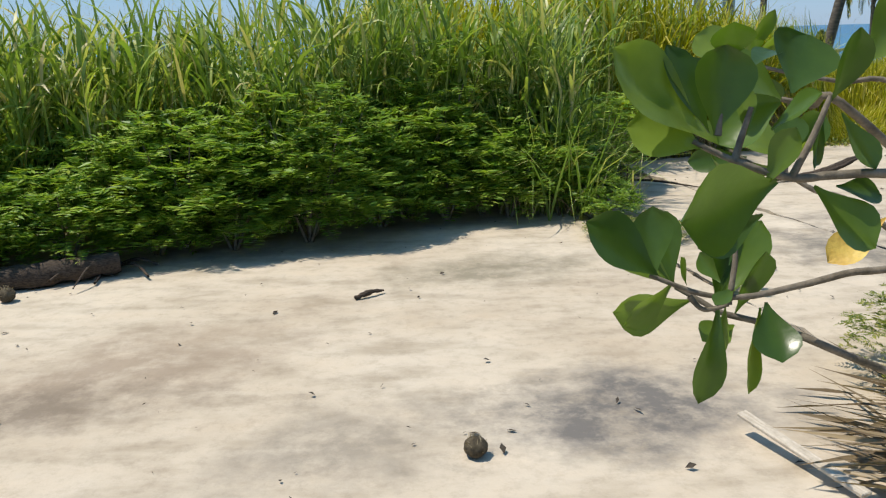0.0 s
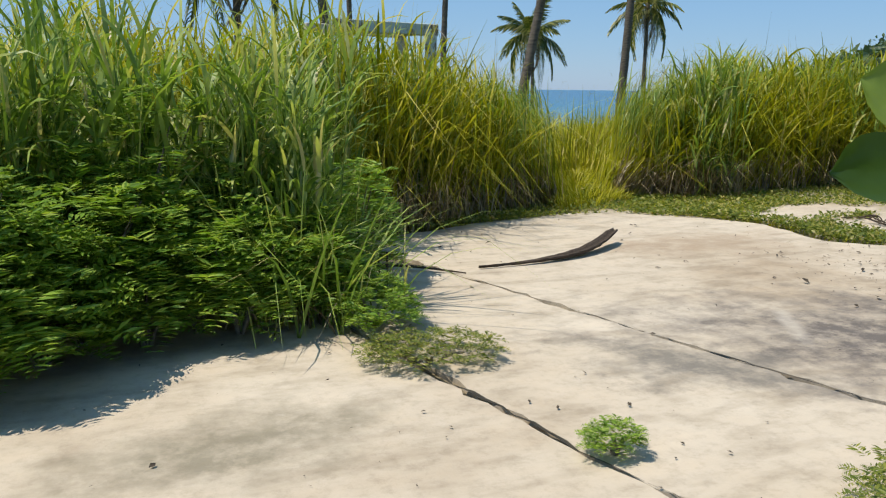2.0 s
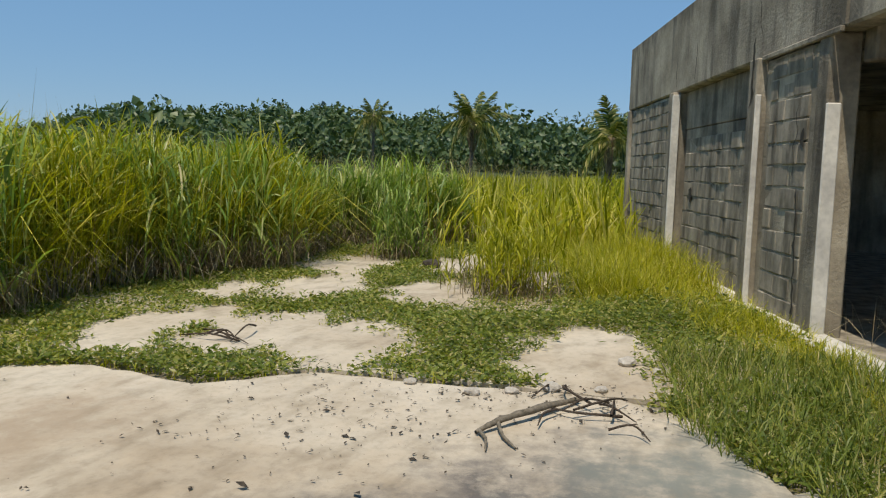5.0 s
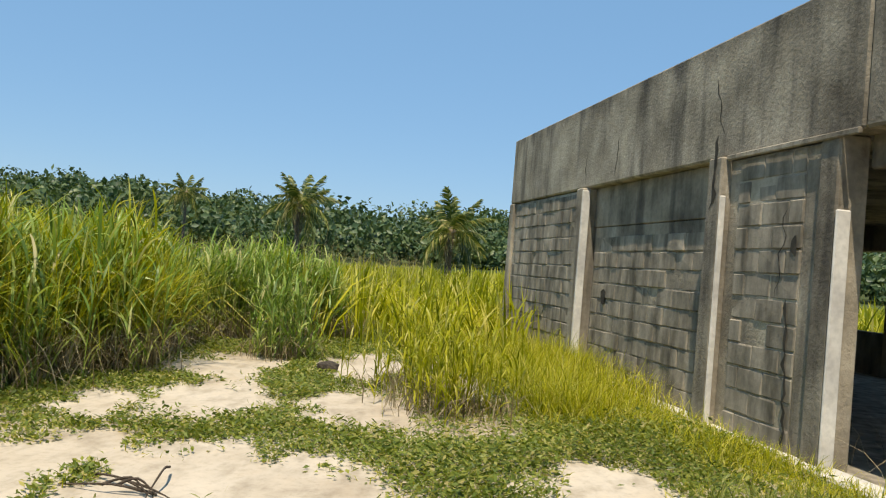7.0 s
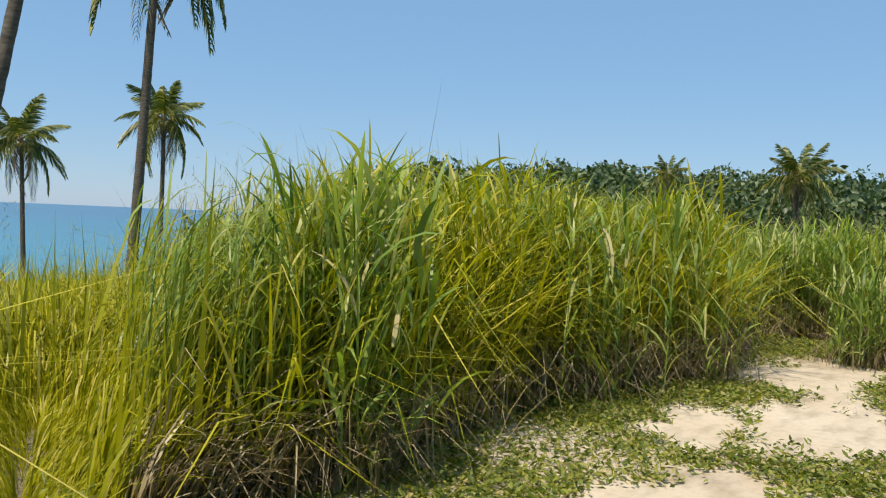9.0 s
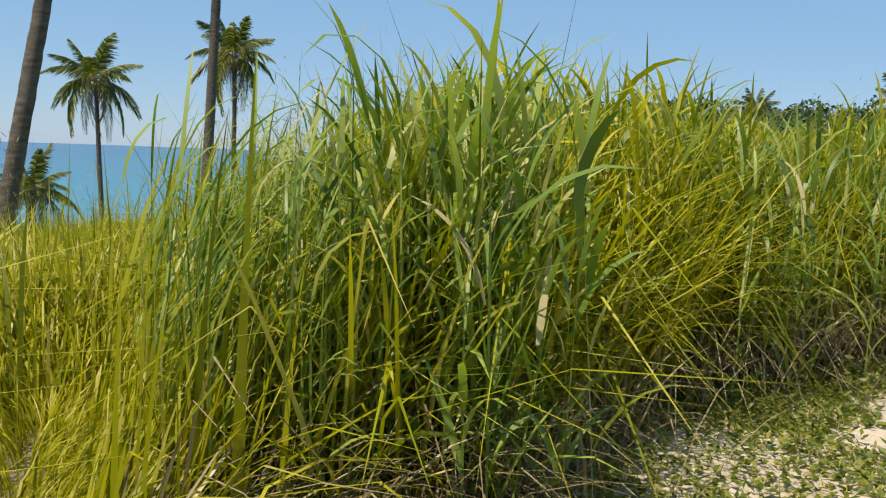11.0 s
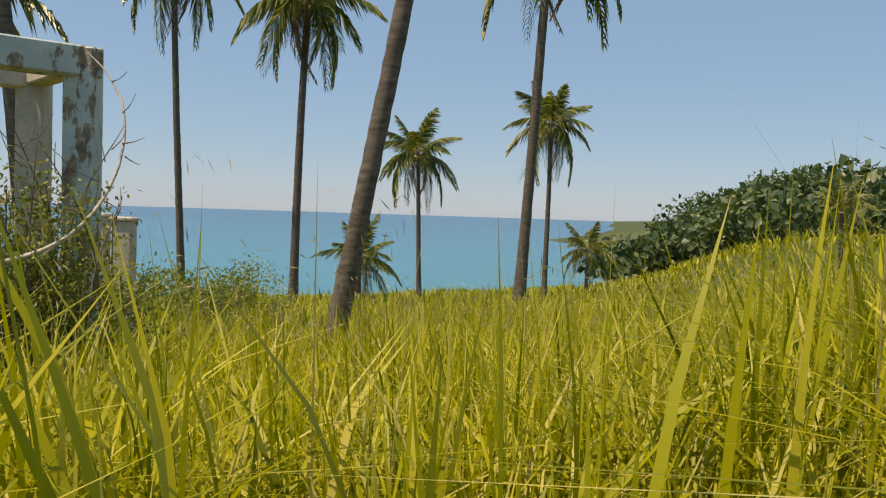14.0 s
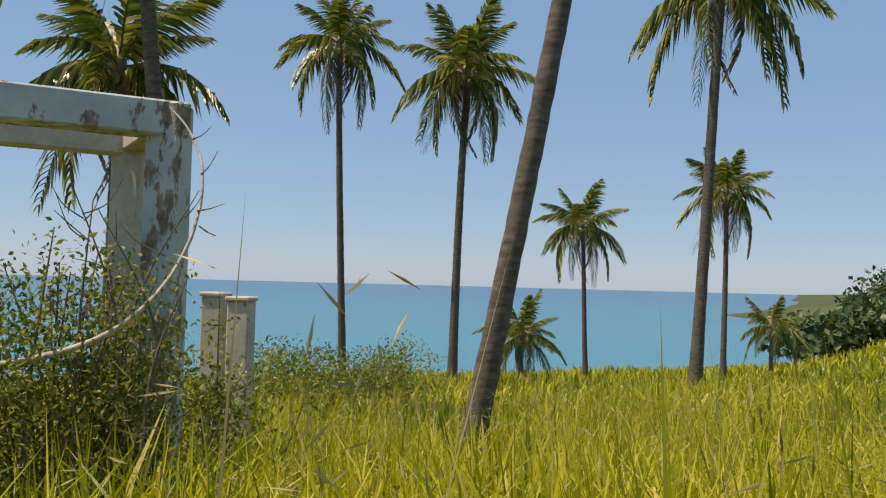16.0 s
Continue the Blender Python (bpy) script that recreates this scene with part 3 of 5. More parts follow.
part("limb", tube("limb", [(5.75, 5.7, 0.01), (5.9, 5.74, 0.03), (6.05, 5.82, 0.03)], [0.005, 0.010, 0.012], M_TWIG, 6, 0.2), br)
tagged(new("stick", tube("stick", [(-0.52, 4.63, 0.012), (-0.44, 4.68, 0.03), (-0.36, 4.75, 0.02)], [0.012, 0.016, 0.006], M_DEADWOOD, 6, 0.3)), "short dark broken stick on concrete", "stick")
twig_pile("twig_pile", 7.72, 8.62, 0.12, 6, "dry brown twigs lying on an overgrown slab", 0.5)


def stone(x, y, r, mat, label):
    bm = bmesh.new()
    bmesh.ops.create_icosphere(bm, subdivisions=2, radius=r)
    s = Vector(rng.uniform(0, 50, 3))
    for v in bm.verts:
        v.co *= 1 + 0.35 * noise.noise(v.co * (1.2 / r) + s)
        v.co.z *= 0.55
    ob = tagged(new("stone", bm_mesh("stone", bm, mat)), label, "stone")
    ob.location = (x, y, r * 0.35)


stone(13.94, 8.74, 0.16, M_DARK, "dark rough stone on a bare concrete patch")
for x, y, r in ((6.9, 6.1, 0.06), (7.05, 5.85, 0.05), (7.25, 5.6, 0.07), (7.35, 5.25, 0.05), (8.3, 5.15, 0.08), (7.0, 6.6, 0.05), (8.1, 4.9, 0.05)):
    stone(x, y, r, M_STONE, "small pale rubble stone at the slab edge")


def crumbs():
    """Leaf scraps and grit strewn over the slabs."""
    m = 1500
    x, y = rng.uniform(-3, 7, m), rng.uniform(1.5, 10, m)
    k = 420
    x = np.concatenate([x, rng.normal(6.0, 0.55, k), rng.normal(7.0, 0.3, k)])
    y = np.concatenate([y, rng.normal(6.7, 0.7, k), rng.normal(5.6, 0.6, k)])
    keep = rng.random(len(x)) < np.where(np.arange(len(x)) < m, 0.35, 1)
    x, y = x[keep], y[keep]
    m = len(x)
    a = rng.uniform(0, 6.28, m)
    d = np.stack([np.cos(a), np.sin(a), rng.uniform(-0.1, 0.5, m)], 1)
    L = rng.gamma(2.0, 0.009, m) + 0.006
    return leaf_arrays(np.stack([x, y, np.full(m, 0.008)], 1), d, np.tile((0.0, 0.2, 1.0), (m, 1)) + rng.normal(0, 0.3, (m, 3)), L, L * rng.uniform(0.25, 0.7, m))


stuff("leaf_litter", [crumbs()], M_DARK, "dark leaf scraps and grit strewn on the concrete", "litter")


def dead_frond_heap():
    """Dry thatch-like palm leaf strips at the foot of the shrub."""
    m = 420
    x, y = rng.normal(2.05, 0.24, m), rng.normal(2.5, 0.24, m)
    a = rng.normal(2.7, 0.5, m)
    zz = 0.02 + 0.16 * np.exp(-(((x - 2.0) / 0.35) ** 2 + ((y - 2.6) / 0.5) ** 2)) * rng.uniform(0.2, 1, m)
    d = np.stack([np.cos(a), np.sin(a), rng.normal(-0.02, 0.12, m)], 1)
    return leaf_arrays(np.stack([x, y, zz], 1), d, np.tile((0.0, 0.0, 1.0), (m, 1)) + rng.normal(0, 0.5, (m, 3)), rng.uniform(0.25, 0.6, m), rng.uniform(0.012, 0.03, m))


stuff("dead_palm_thatch", [dead_frond_heap()], M_PALMDRY, "heap of grey-brown dead palm leaf strips", "dead leaves")
bm = bmesh.new()
box(bm, -0.28, -0.022, 0, 0.28, 0.022, 0.018, 0.004)
ob = tagged(new("plank", bm_mesh("plank", bm, M_PLANK)), "short bleached wooden batten lying on the slab", "plank")
ob.matrix_world = pose(1.22, 2.62, 0.05, 4, 5, -66)


# ---- big-leaved shrub by the walk ----
def big_leaf(root, tip, wide, mat, parent, curl, face):
    """One thick obovate leaf with a folded midrib."""
    root, tip = Vector(root), Vector(tip)
    d = tip - root
    L = d.length
    d.normalize()
    sd = d.cross(Vector(face)).normalized()
    nn = sd.cross(d)
    verts, faces, k, r = [], [], 10, 5
    for i in range(k):
        s = i / (k - 1)
        w = wide * L * (0.05 + 0.95 * math.sin(math.pi * min(1, s ** 1.75)) ** 0.75) * (1 if s < 0.97 else 0.5) / 2
        for j in range(r):
            q = j / (r - 1) * 2 - 1
            verts.append(root + d * L * s + sd * w * q + nn * (w * 0.30 * q * q + curl * L * (s * s - s) + 0.01 * L * math.sin(9 * s + 5 * q)))
    for i in range(k - 1):
        for j in range(r - 1):
            p = i * r + j
            faces.append((p, p + 1, p + r + 1, p + r))
    return part("leaf", mesh_from("leaf", [tuple(v) for v in verts], np.array(faces), mat, True), parent)


shrub = tagged(new("broadleaf_shrub"), "glossy green shrub with large paddle-shaped leaves beside the yard", "shrub")
SHRUB_FOOT = (1.75, 2.1, 0.0)


def spray(stems, leaves, thick=0.007):
    """A bough: the stem points, then its leaves as (root, tip, breadth)."""
    top = part("branch", tube("branch", stems[0], np.linspace(thick * 0.7, thick * 1.6, len(stems[0])), M_TWIG, 7, 0.08), shrub)
    for st in stems[1:]:
        part("twig", tube("twig", st, np.linspace(thick, thick * 0.6, len(st)), M_TWIG, 6, 0.08), top)
    for i, (a, b, w) in enumerate(leaves):
        ang = i * 2.4
        big_leaf(a, b, w, M_BIGLEAF, top, rng.uniform(-0.25, 0.25), (0.6 * math.cos(ang), -0.8, 0.7 * math.sin(ang) + 0.3))
    return top


spray([[(0.418, 1.378, 1.314), (0.487, 1.369, 1.281), (0.58, 1.361, 1.251), (0.655, 1.362, 1.254), (0.767, 1.361, 1.251), (0.916, 1.351, 1.211), (1.48, 1.73, 0.73), (1.75, 2.1, 0.0)], [(0.487, 1.369, 1.281), (0.497, 1.377, 1.312), (0.517, 1.391, 1.366)], [(0.58, 1.361, 1.251), (0.619, 1.379, 1.318), (0.649, 1.395, 1.381)], [(0.46, 1.38, 1.322), (0.466, 1.389, 1.358), (0.482, 1.408, 1.43)]], [
    ((0.441, 1.379, 1.318), (0.281, 1.369, 1.468), 0.62),
    ((0.436, 1.375, 1.303), (0.312, 1.392, 1.339), 0.85),
    ((0.455, 1.38, 1.322), (0.47, 1.394, 1.469), 0.75),
    ((0.446, 1.381, 1.327), (0.385, 1.437, 1.469), 0.5),
    ((0.507, 1.379, 1.321), (0.519, 1.422, 1.396), 0.4),
    ((0.556, 1.36, 1.247), (0.373, 1.267, 1.202), 0.75),
    ((0.549, 1.381, 1.329), (0.595, 1.307, 1.393), 0.5),
    ((0.584, 1.397, 1.387), (0.641, 1.483, 1.479), 0.9),
    ((0.649, 1.393, 1.372), (0.681, 1.379, 1.49), 0.7),
    ((0.537, 1.358, 1.239), (0.571, 1.334, 1.338), 0.5),
    ((0.618, 1.364, 1.264), (0.675, 1.475, 1.333), 0.7),
    ((0.667, 1.388, 1.353), (0.718, 1.358, 1.262), 0.6),
    ((0.531, 1.346, 1.194), (0.441, 1.391, 1.126), 0.6),
    ((0.617, 1.357, 1.237), (0.715, 1.327, 1.136), 0.7),
    ((0.654, 1.357, 1.236), (0.742, 1.378, 1.215), 0.6),
    ((0.482, 1.41, 1.44), (0.471, 1.362, 1.504), 0.9),
    ((0.707, 1.409, 1.434), (0.807, 1.457, 1.522), 0.8),
    ((0.519, 1.408, 1.43), (0.584, 1.482, 1.454), 0.5),])
spray([[(0.433, 1.676, 0.994), (0.539, 1.666, 0.954), (0.633, 1.664, 0.945), (0.753, 1.669, 0.966), (0.896, 1.676, 0.991), (1.085, 1.668, 0.963), (1.57, 1.88, 0.58), (1.75, 2.1, 0.0)], [(0.597, 1.66, 0.93), (0.612, 1.681, 1.01), (0.619, 1.693, 1.055), (0.662, 1.707, 1.112)], [(0.515, 1.665, 0.949), (0.544, 1.658, 0.922), (0.597, 1.66, 0.93)]], [
    ((0.451, 1.676, 0.991), (0.296, 1.665, 1.116), 0.62),
    ((0.445, 1.677, 0.997), (0.445, 1.72, 1.133), 0.6),
    ((0.48, 1.673, 0.979), (0.37, 1.63, 0.899), 0.55),
    ((0.574, 1.66, 0.93), (0.532, 1.623, 0.723), 0.35),
    ((0.591, 1.66, 0.93), (0.58, 1.651, 0.817), 0.3),
    ((0.663, 1.658, 0.922), (0.609, 1.548, 0.778), 0.33),
    ((0.675, 1.661, 0.933), (0.675, 1.556, 0.84), 0.7),
    ((0.581, 1.672, 0.976), (0.555, 1.74, 1.023), 0.6),
    ((0.51, 1.671, 0.972), (0.489, 1.649, 1.04), 0.4),
    ((0.61, 1.669, 0.964), (0.554, 1.62, 0.944), 0.5),
    ((0.6, 1.681, 1.01), (0.641, 1.772, 1.047), 0.4),])
big_leaf((0.906, 1.655, 1.11), (0.784, 1.633, 1.024), 0.5, M_YELLOWLEAF, shrub, 0.1, (0.2, -0.6, 0.8))
spray([[(0.981, 2.679, 1.382), (1.083, 2.637, 1.35), (1.224, 2.582, 1.322), (1.41, 2.508, 1.279), (1.73, 2.3, 0.77), (1.75, 2.1, 0.0)], [(0.986, 2.677, 1.382), (1.0, 2.684, 1.43), (1.019, 2.688, 1.473)]], [
    ((0.954, 2.685, 1.366), (0.728, 2.702, 1.354), 0.4),
    ((0.94, 2.695, 1.388), (0.829, 2.762, 1.468), 0.85),
    ((0.962, 2.69, 1.398), (1.045, 2.668, 1.541), 0.35),
    ((0.997, 2.674, 1.382), (0.93, 2.695, 1.284), 0.45),
    ((0.995, 2.669, 1.361), (1.05, 2.648, 1.239), 0.9),
    ((0.992, 2.677, 1.387), (1.068, 2.582, 1.492), 0.6),
    ((0.982, 2.683, 1.398), (0.961, 2.598, 1.454), 0.6),])
spray([[(0.879, 2.522, 1.13), (0.944, 2.491, 1.09), (1.028, 2.456, 1.065), (1.1, 2.42, 1.02), (1.241, 2.356, 0.955), (1.65, 2.23, 0.57), (1.75, 2.1, 0.0)], [(1.028, 2.456, 1.065), (1.033, 2.462, 1.099), (1.033, 2.468, 1.124)]], [
    ((1.032, 2.464, 1.104), (0.865, 2.502, 1.211), 0.7),
    ((1.031, 2.463, 1.099), (1.057, 2.495, 1.234), 0.7),
    ((1.02, 2.463, 1.085), (0.865, 2.49, 1.071), 0.5),
    ((0.884, 2.505, 1.065), (0.796, 2.522, 0.936), 0.45),
    ((0.926, 2.501, 1.11), (0.768, 2.572, 1.089), 0.45),
    ((0.898, 2.515, 1.125), (0.742, 2.518, 1.229), 0.3),
    ((0.855, 2.515, 1.065), (0.807, 2.46, 1.118), 0.8),
    ((1.036, 2.461, 1.099), (1.154, 2.513, 1.235), 0.6),
    ((1.041, 2.461, 1.104), (1.086, 2.42, 1.171), 0.6),])
spray([[(0.523, 1.8, 0.927), (0.569, 1.782, 0.904), (0.622, 1.761, 0.876), (0.731, 1.727, 0.852), (0.877, 1.674, 0.797), (1.46, 1.89, 0.48), (1.75, 2.1, 0.0)]], [
    ((0.523, 1.8, 0.927), (0.34, 1.84, 1.067), 0.55),
    ((0.519, 1.802, 0.931), (0.475, 1.867, 1.098), 0.6),
    ((0.553, 1.785, 0.9), (0.383, 1.797, 0.871), 0.8),
    ((0.607, 1.769, 0.892), (0.65, 1.825, 1.071), 0.4),
    ((0.615, 1.768, 0.896), (0.713, 1.814, 1.074), 0.5),
    ((0.646, 1.755, 0.876), (0.689, 1.712, 1.029), 0.6),
    ((0.644, 1.748, 0.852), (0.553, 1.685, 0.841), 0.7),])
spray([[(0.627, 1.542, 1.365), (0.677, 1.527, 1.353), (0.757, 1.502, 1.328), (1.4, 1.8, 0.8), (1.75, 2.1, 0.0)]], [
    ((0.627, 1.542, 1.365), (0.513, 1.56, 1.435), 0.7),
    ((0.627, 1.54, 1.359), (0.519, 1.549, 1.284), 0.8),])



# ---- grass ----
EDGE_X = [-14, -2.9, -2.1, -1.1, -0.3, 1.05, 1.35, 1.75, 2.15, 3.0, 4.4, 6.1, 7.0, 8.2, 10.4, 12.8, 14.5, 16, 18.5, 22, 70]
EDGE_Y = [3.0, 5.3, 5.8, 6.0, 6.7, 6.85, 7.4, 8.4, 9.7, 10.05, 10.8, 11.5, 11.25, 11.35, 11.5, 10.9, 11.2, 11.2, 9.3, 8.6, 6.0]
PATH_XY = np.array([(x, y) for t, x, y, *_ in WALK if t > 8.9])


def edge(x):
    return np.interp(x, EDGE_X, EDGE_Y)


def off_path(x, y):
    """Distance from the line walked."""
    best = np.full(len(x), 99.0)
    for (ax, ay), (bx, by) in zip(PATH_XY[:-1], PATH_XY[1:]):
        k = np.clip(((x - ax) * (bx - ax) + (y - ay) * (by - ay)) / ((bx - ax) ** 2 + (by - ay) ** 2 + 1e-9), 0, 1)
        best = np.minimum(best, np.hypot(x - ax - k * (bx - ax), y - ay - k * (by - ay)))
    return best


def tallness(x, y):
    """Height of the grass by place."""
    back = y - edge(x)
    h = np.interp(x, [-6, -1.0, -0.3, 2.6, 3.6, 6.2, 6.8, 9, 13, 18, 40], [1.9, 1.95, 2.2, 2.0, 1.62, 1.55, 1.72, 1.95, 1.95, 1.6, 1.5])
    low = ease(0.8, 2.2, back) * ease(3.2, 4.5, x) * (1 - ease(8.3, 10.5, x))
    h = h * (1 - low) + 1.5 * low
    north = ease(13.5, 16, y) * (1 - ease(30, 44, x) * (1 - ease(30, 45, y)))
    h = h * (1 - north) + np.minimum(h, 1.2) * north
    return h * (1 + 0.16 * lumps(x, y, 0.8, 1)) * (1 + 0.1 * lumps(x, y, 3, 4))


def scatter(count, x0, x1, y0, y1, dens):
    x, y = rng.uniform(x0, x1, count), rng.uniform(y0, y1, count)
    keep = rng.random(count) < dens(x, y)
    return x[keep], y[keep]


def in_ruin(x, y, pad=0.3):
    u = (x - ORG.x) * D.x + (y - ORG.y) * D.y
    v = (x - ORG.x) * N.x + (y - ORG.y) * N.y
    return (u > -7.3) & (u < 11.8) & (v > -8.3) & (v < pad)


def from_path(x, y):
    """The bearing away from the line walked."""
    best, ox, oy = np.full(len(x), 99.0), np.zeros(len(x)), np.zeros(len(x))
    for (ax, ay), (bx, by) in zip(PATH_XY[:-1], PATH_XY[1:]):
        k = np.clip(((x - ax) * (bx - ax) + (y - ay) * (by - ay)) / ((bx - ax) ** 2 + (by - ay) ** 2 + 1e-9), 0, 1)
        qx, qy = x - ax - k * (bx - ax), y - ay - k * (by - ay)
        q = np.hypot(qx, qy)
        ox, oy, best = np.where(q < best, qx, ox), np.where(q < best, qy, oy), np.minimum(q, best)
    return np.arctan2(oy, ox), best


def grass(x, y, hs, wide, seg=4, lean=0.16, droop=0.35, kinks=0.0):
    m = len(x)
    away, near = from_path(x, y)
    az = np.where(near < 1.15, away + np.clip(rng.normal(0, 0.6, m), -1.3, 1.3), rng.uniform(0, 6.283, m))
    base = np.stack([x, y, np.maximum(height(x, y), -30) - 0.02], 1)
    hh = hs * rng.uniform(0.55, 1.12, m)
    kink = np.where(rng.random(m) < kinks, rng.uniform(0.6, 0.9, m), 1.0)
    return blade_arrays(base, hh, wide * rng.uniform(0.5, 1.3, m), az, np.abs(rng.normal(0, lean, m)), np.abs(rng.normal(0, droop, m)), seg, kink)


def tufted(x, y, spread=0.10, size=7):
    """Draws scattered points together into tufts."""
    m = len(x) // size + 1
    cx, cy = np.repeat(x[:m], size)[: len(x)], np.repeat(y[:m], size)[: len(x)]
    return cx + rng.normal(0, spread, len(x)), cy + rng.normal(0, spread, len(x))


def arching(base, L, w, az, start, end, seg=5):
    """Leaves that leave their stalk at the angle start from upright and bend over to end, each its own island."""
    m = len(base)
    q = np.linspace(0, 1, seg + 1)
    mid = (q[:-1] + q[1:]) / 2
    th = start[:, None] + (end - start)[:, None] * mid[None, :] ** 1.4
    st = (L / seg)[:, None]
    out = np.concatenate([np.zeros((m, 1)), np.cumsum(np.sin(th) * st, 1)], 1)
    up = np.concatenate([np.zeros((m, 1)), np.cumsum(np.cos(th) * st, 1)], 1)
    c = np.stack([base[:, 0, None] + np.cos(az)[:, None] * out, base[:, 1, None] + np.sin(az)[:, None] * out, np.maximum(base[:, 2, None] + up, height(base[:, 0], base[:, 1])[:, None] + 0.02)], 2)
    tw = az + np.pi / 2 + rng.normal(0, 0.35, m)
    prof = np.interp(q[:-1], [0, 0.2, 0.55, 0.85, 1], [0.5, 1.0, 0.95, 0.55, 0.1])
    wv = np.stack([np.cos(tw), np.sin(tw), rng.normal(0, 0.35, m)], 1)
    half = wv[:, None, :] * (w[:, None] * prof[None, :])[:, :, None] / 2
    verts = np.concatenate([np.stack([c[:, :seg] - half, c[:, :seg] + half], 2).reshape(m, 2 * seg, 3), c[:, seg:]], 1)
    f = []
    for i in range(seg - 1):
        a = 2 * i
        f += [(a, a + 1, a + 3), (a, a + 3, a + 2)]
    f.append((2 * seg - 2, 2 * seg - 1, 2 * seg))
    return verts.reshape(-1, 3), (np.arange(m)[:, None, None] * (2 * seg + 1) + np.array(f)[None]).reshape(-1, 3)


def reeds(x, y, h, wide=0.024, leaves=7, length=0.62, low=0.12, high=0.95, bend=1.9, lean=0.07):
    """Upright cane grass: a thin stalk with arching leaves set along it."""
    m = len(x)
    away, near = from_path(x, y)
    h = h * 0.80 * rng.uniform(0.65, 1.12, m)
    tilt, ta = np.abs(rng.normal(0, lean, m)), rng.uniform(0, 6.283, m)
    base = np.stack([x, y, height(x, y) - 0.02], 1)
    sets = [arching(base, h * 1.04, np.full(m, 0.012), ta, tilt, tilt * 1.6, 3)]
    k = np.repeat(np.arange(m), leaves)
    at = low + (high - low) * (np.tile(np.arange(leaves), m) + rng.uniform(0, 1, m * leaves)) / leaves
    hk = np.stack([np.sin(tilt[k]) * np.cos(ta[k]), np.sin(tilt[k]) * np.sin(ta[k]), np.cos(tilt[k])], 1) * (h[k] * at)[:, None]
    az = np.where(near[k] < 1.1, away[k] + np.clip(rng.normal(0, 0.7, len(k)), -1.4, 1.4), rng.uniform(0, 6.283, len(k)))
    L = length * rng.uniform(0.6, 1.25, len(k)) * np.clip(h[k] / 1.8, 0.5, 1.2)
    end = np.clip(rng.normal(bend, 0.55, len(k)) - 0.7 * at, 0.35, 2.9)
    sets.append(arching(base[k] + hk, L, wide * rng.uniform(0.6, 1.3, len(k)) * np.clip(near[k] / 1.8, 0.5, 1), az, rng.uniform(0.12, 0.45, len(k)), end))
    return joined(sets)


def bank_zone(a, b):
    def dens(x, y):
        k = y - edge(x)
        return ((k > np.where(x < 0.9, 0.35, 0.05)) & (k < np.interp(x, [3.4, 6.4, 8.5, 10], [2.6, 1.2, 1.5, 2.6])) & (off_path(x, y) > 0.6)) * (1.0 - 0.7 * ease(0.9, 2.6, k)) * (0.12 + 0.88 * ease(-0.55, 0.05, lumps(x, y, 0.38, 11))) * (x > a) * (x < b)
    return dens


x, y = scatter(15500, -6, 3.3, 4, 13, bank_zone(-6, 3.3))
x, y = tufted(x, y, 0.08, 5)
ok = y > edge(x) + np.where(x < 0.9, 0.40, 0.05)
x, y = x[ok], y[ok]
stuff("tall_grass", [reeds(x, y, tallness(x, y), 0.026, 8, 0.60)], M_TALL, "bank of tall green reed-like grass at the yard edge", "tall grass")
x, y = scatter(40000, 1.4, 19, 7, 15, bank_zone(3.3, 19))
x, y = tufted(x, y, 0.12, 7)
ok = (y > edge(x) - 0.05) & (off_path(x, y) > 0.55)
x, y = x[ok], y[ok]
stuff("tall_grass", [reeds(x, y, tallness(x, y), 0.024, 7, 0.62)], M_TALL, "bank of tall green and straw grass along broken paving", "tall grass")
stuff("dead_skirt", [reeds(x[::2], y[::2], tallness(x[::2], y[::2]) * 0.5, 0.017, 6, 0.55, 0.05, 0.9, 2.7, 0.2)], M_DRY, "dead brown leaves hanging round the feet of the canes", "dry grass")


def field_dens(x, y):
    k = y - edge(x)
    return ((k > 0.0) & (off_path(x, y) > 0.30) & ~((np.hypot(x - 6.3, y - 19.9) < 0.6))) * (1 - 0.72 * ease(17.5, 24, y)) * (x - 2.2 > 0)


x, y = scatter(135000, 2.2, 15, 9.5, 27, field_dens)
hs = np.minimum(tallness(x, y), 0.55 + 1.1 * np.clip(off_path(x, y) - 0.1, 0, 9))
stuff("field_grass", [grass(x, y, hs, 0.017, 4, 0.2, 0.5, 0.25)], M_FIELD, "waist-high yellow-green grass sloping towards the sea", "grass")
x, y = scatter(9000, -1, 14, 9.5, 13.6, lambda x, y: (y > edge(x)) & (off_path(x, y) > 0.55))
stuff("field_grass", [reeds(x, y, np.minimum(tallness(x, y) * 1.08, 0.75 + 0.75 * off_path(x, y)), 0.024, 6, 0.55)], M_FIELD, "leafy yellow-green canes standing among the field grass", "grass")


def far_dens(x, y):
    k = y - edge(x)
    d = np.hypot(x - 5, y - 9)
    inside = (k > 2.0) | (x > 17)
    east = (x > 17) & (y < edge(x)) & (y > -20)
    return ((inside & (k > 0)) | east) * ~in_ruin(x, y) * (y - 0.25 * x < 88) * np.clip(14 / np.maximum(d, 1), 0, 1) ** 1.25 * ((x > 15) | (y > 20) | (x < 2.2) | (k > 2))


x, y = scatter(430000, -25, 110, -20, 90, far_dens)
d = np.hypot(x - 5, y - 9)
stuff("meadow_grass", [grass(x, y, tallness(x, y) * np.where(y > 22, 1.0, 1.02), 0.018 + 0.0017 * d, 3, 0.2, 0.45)], M_FIELD, "wide meadow of pale green rank grass", "grass")

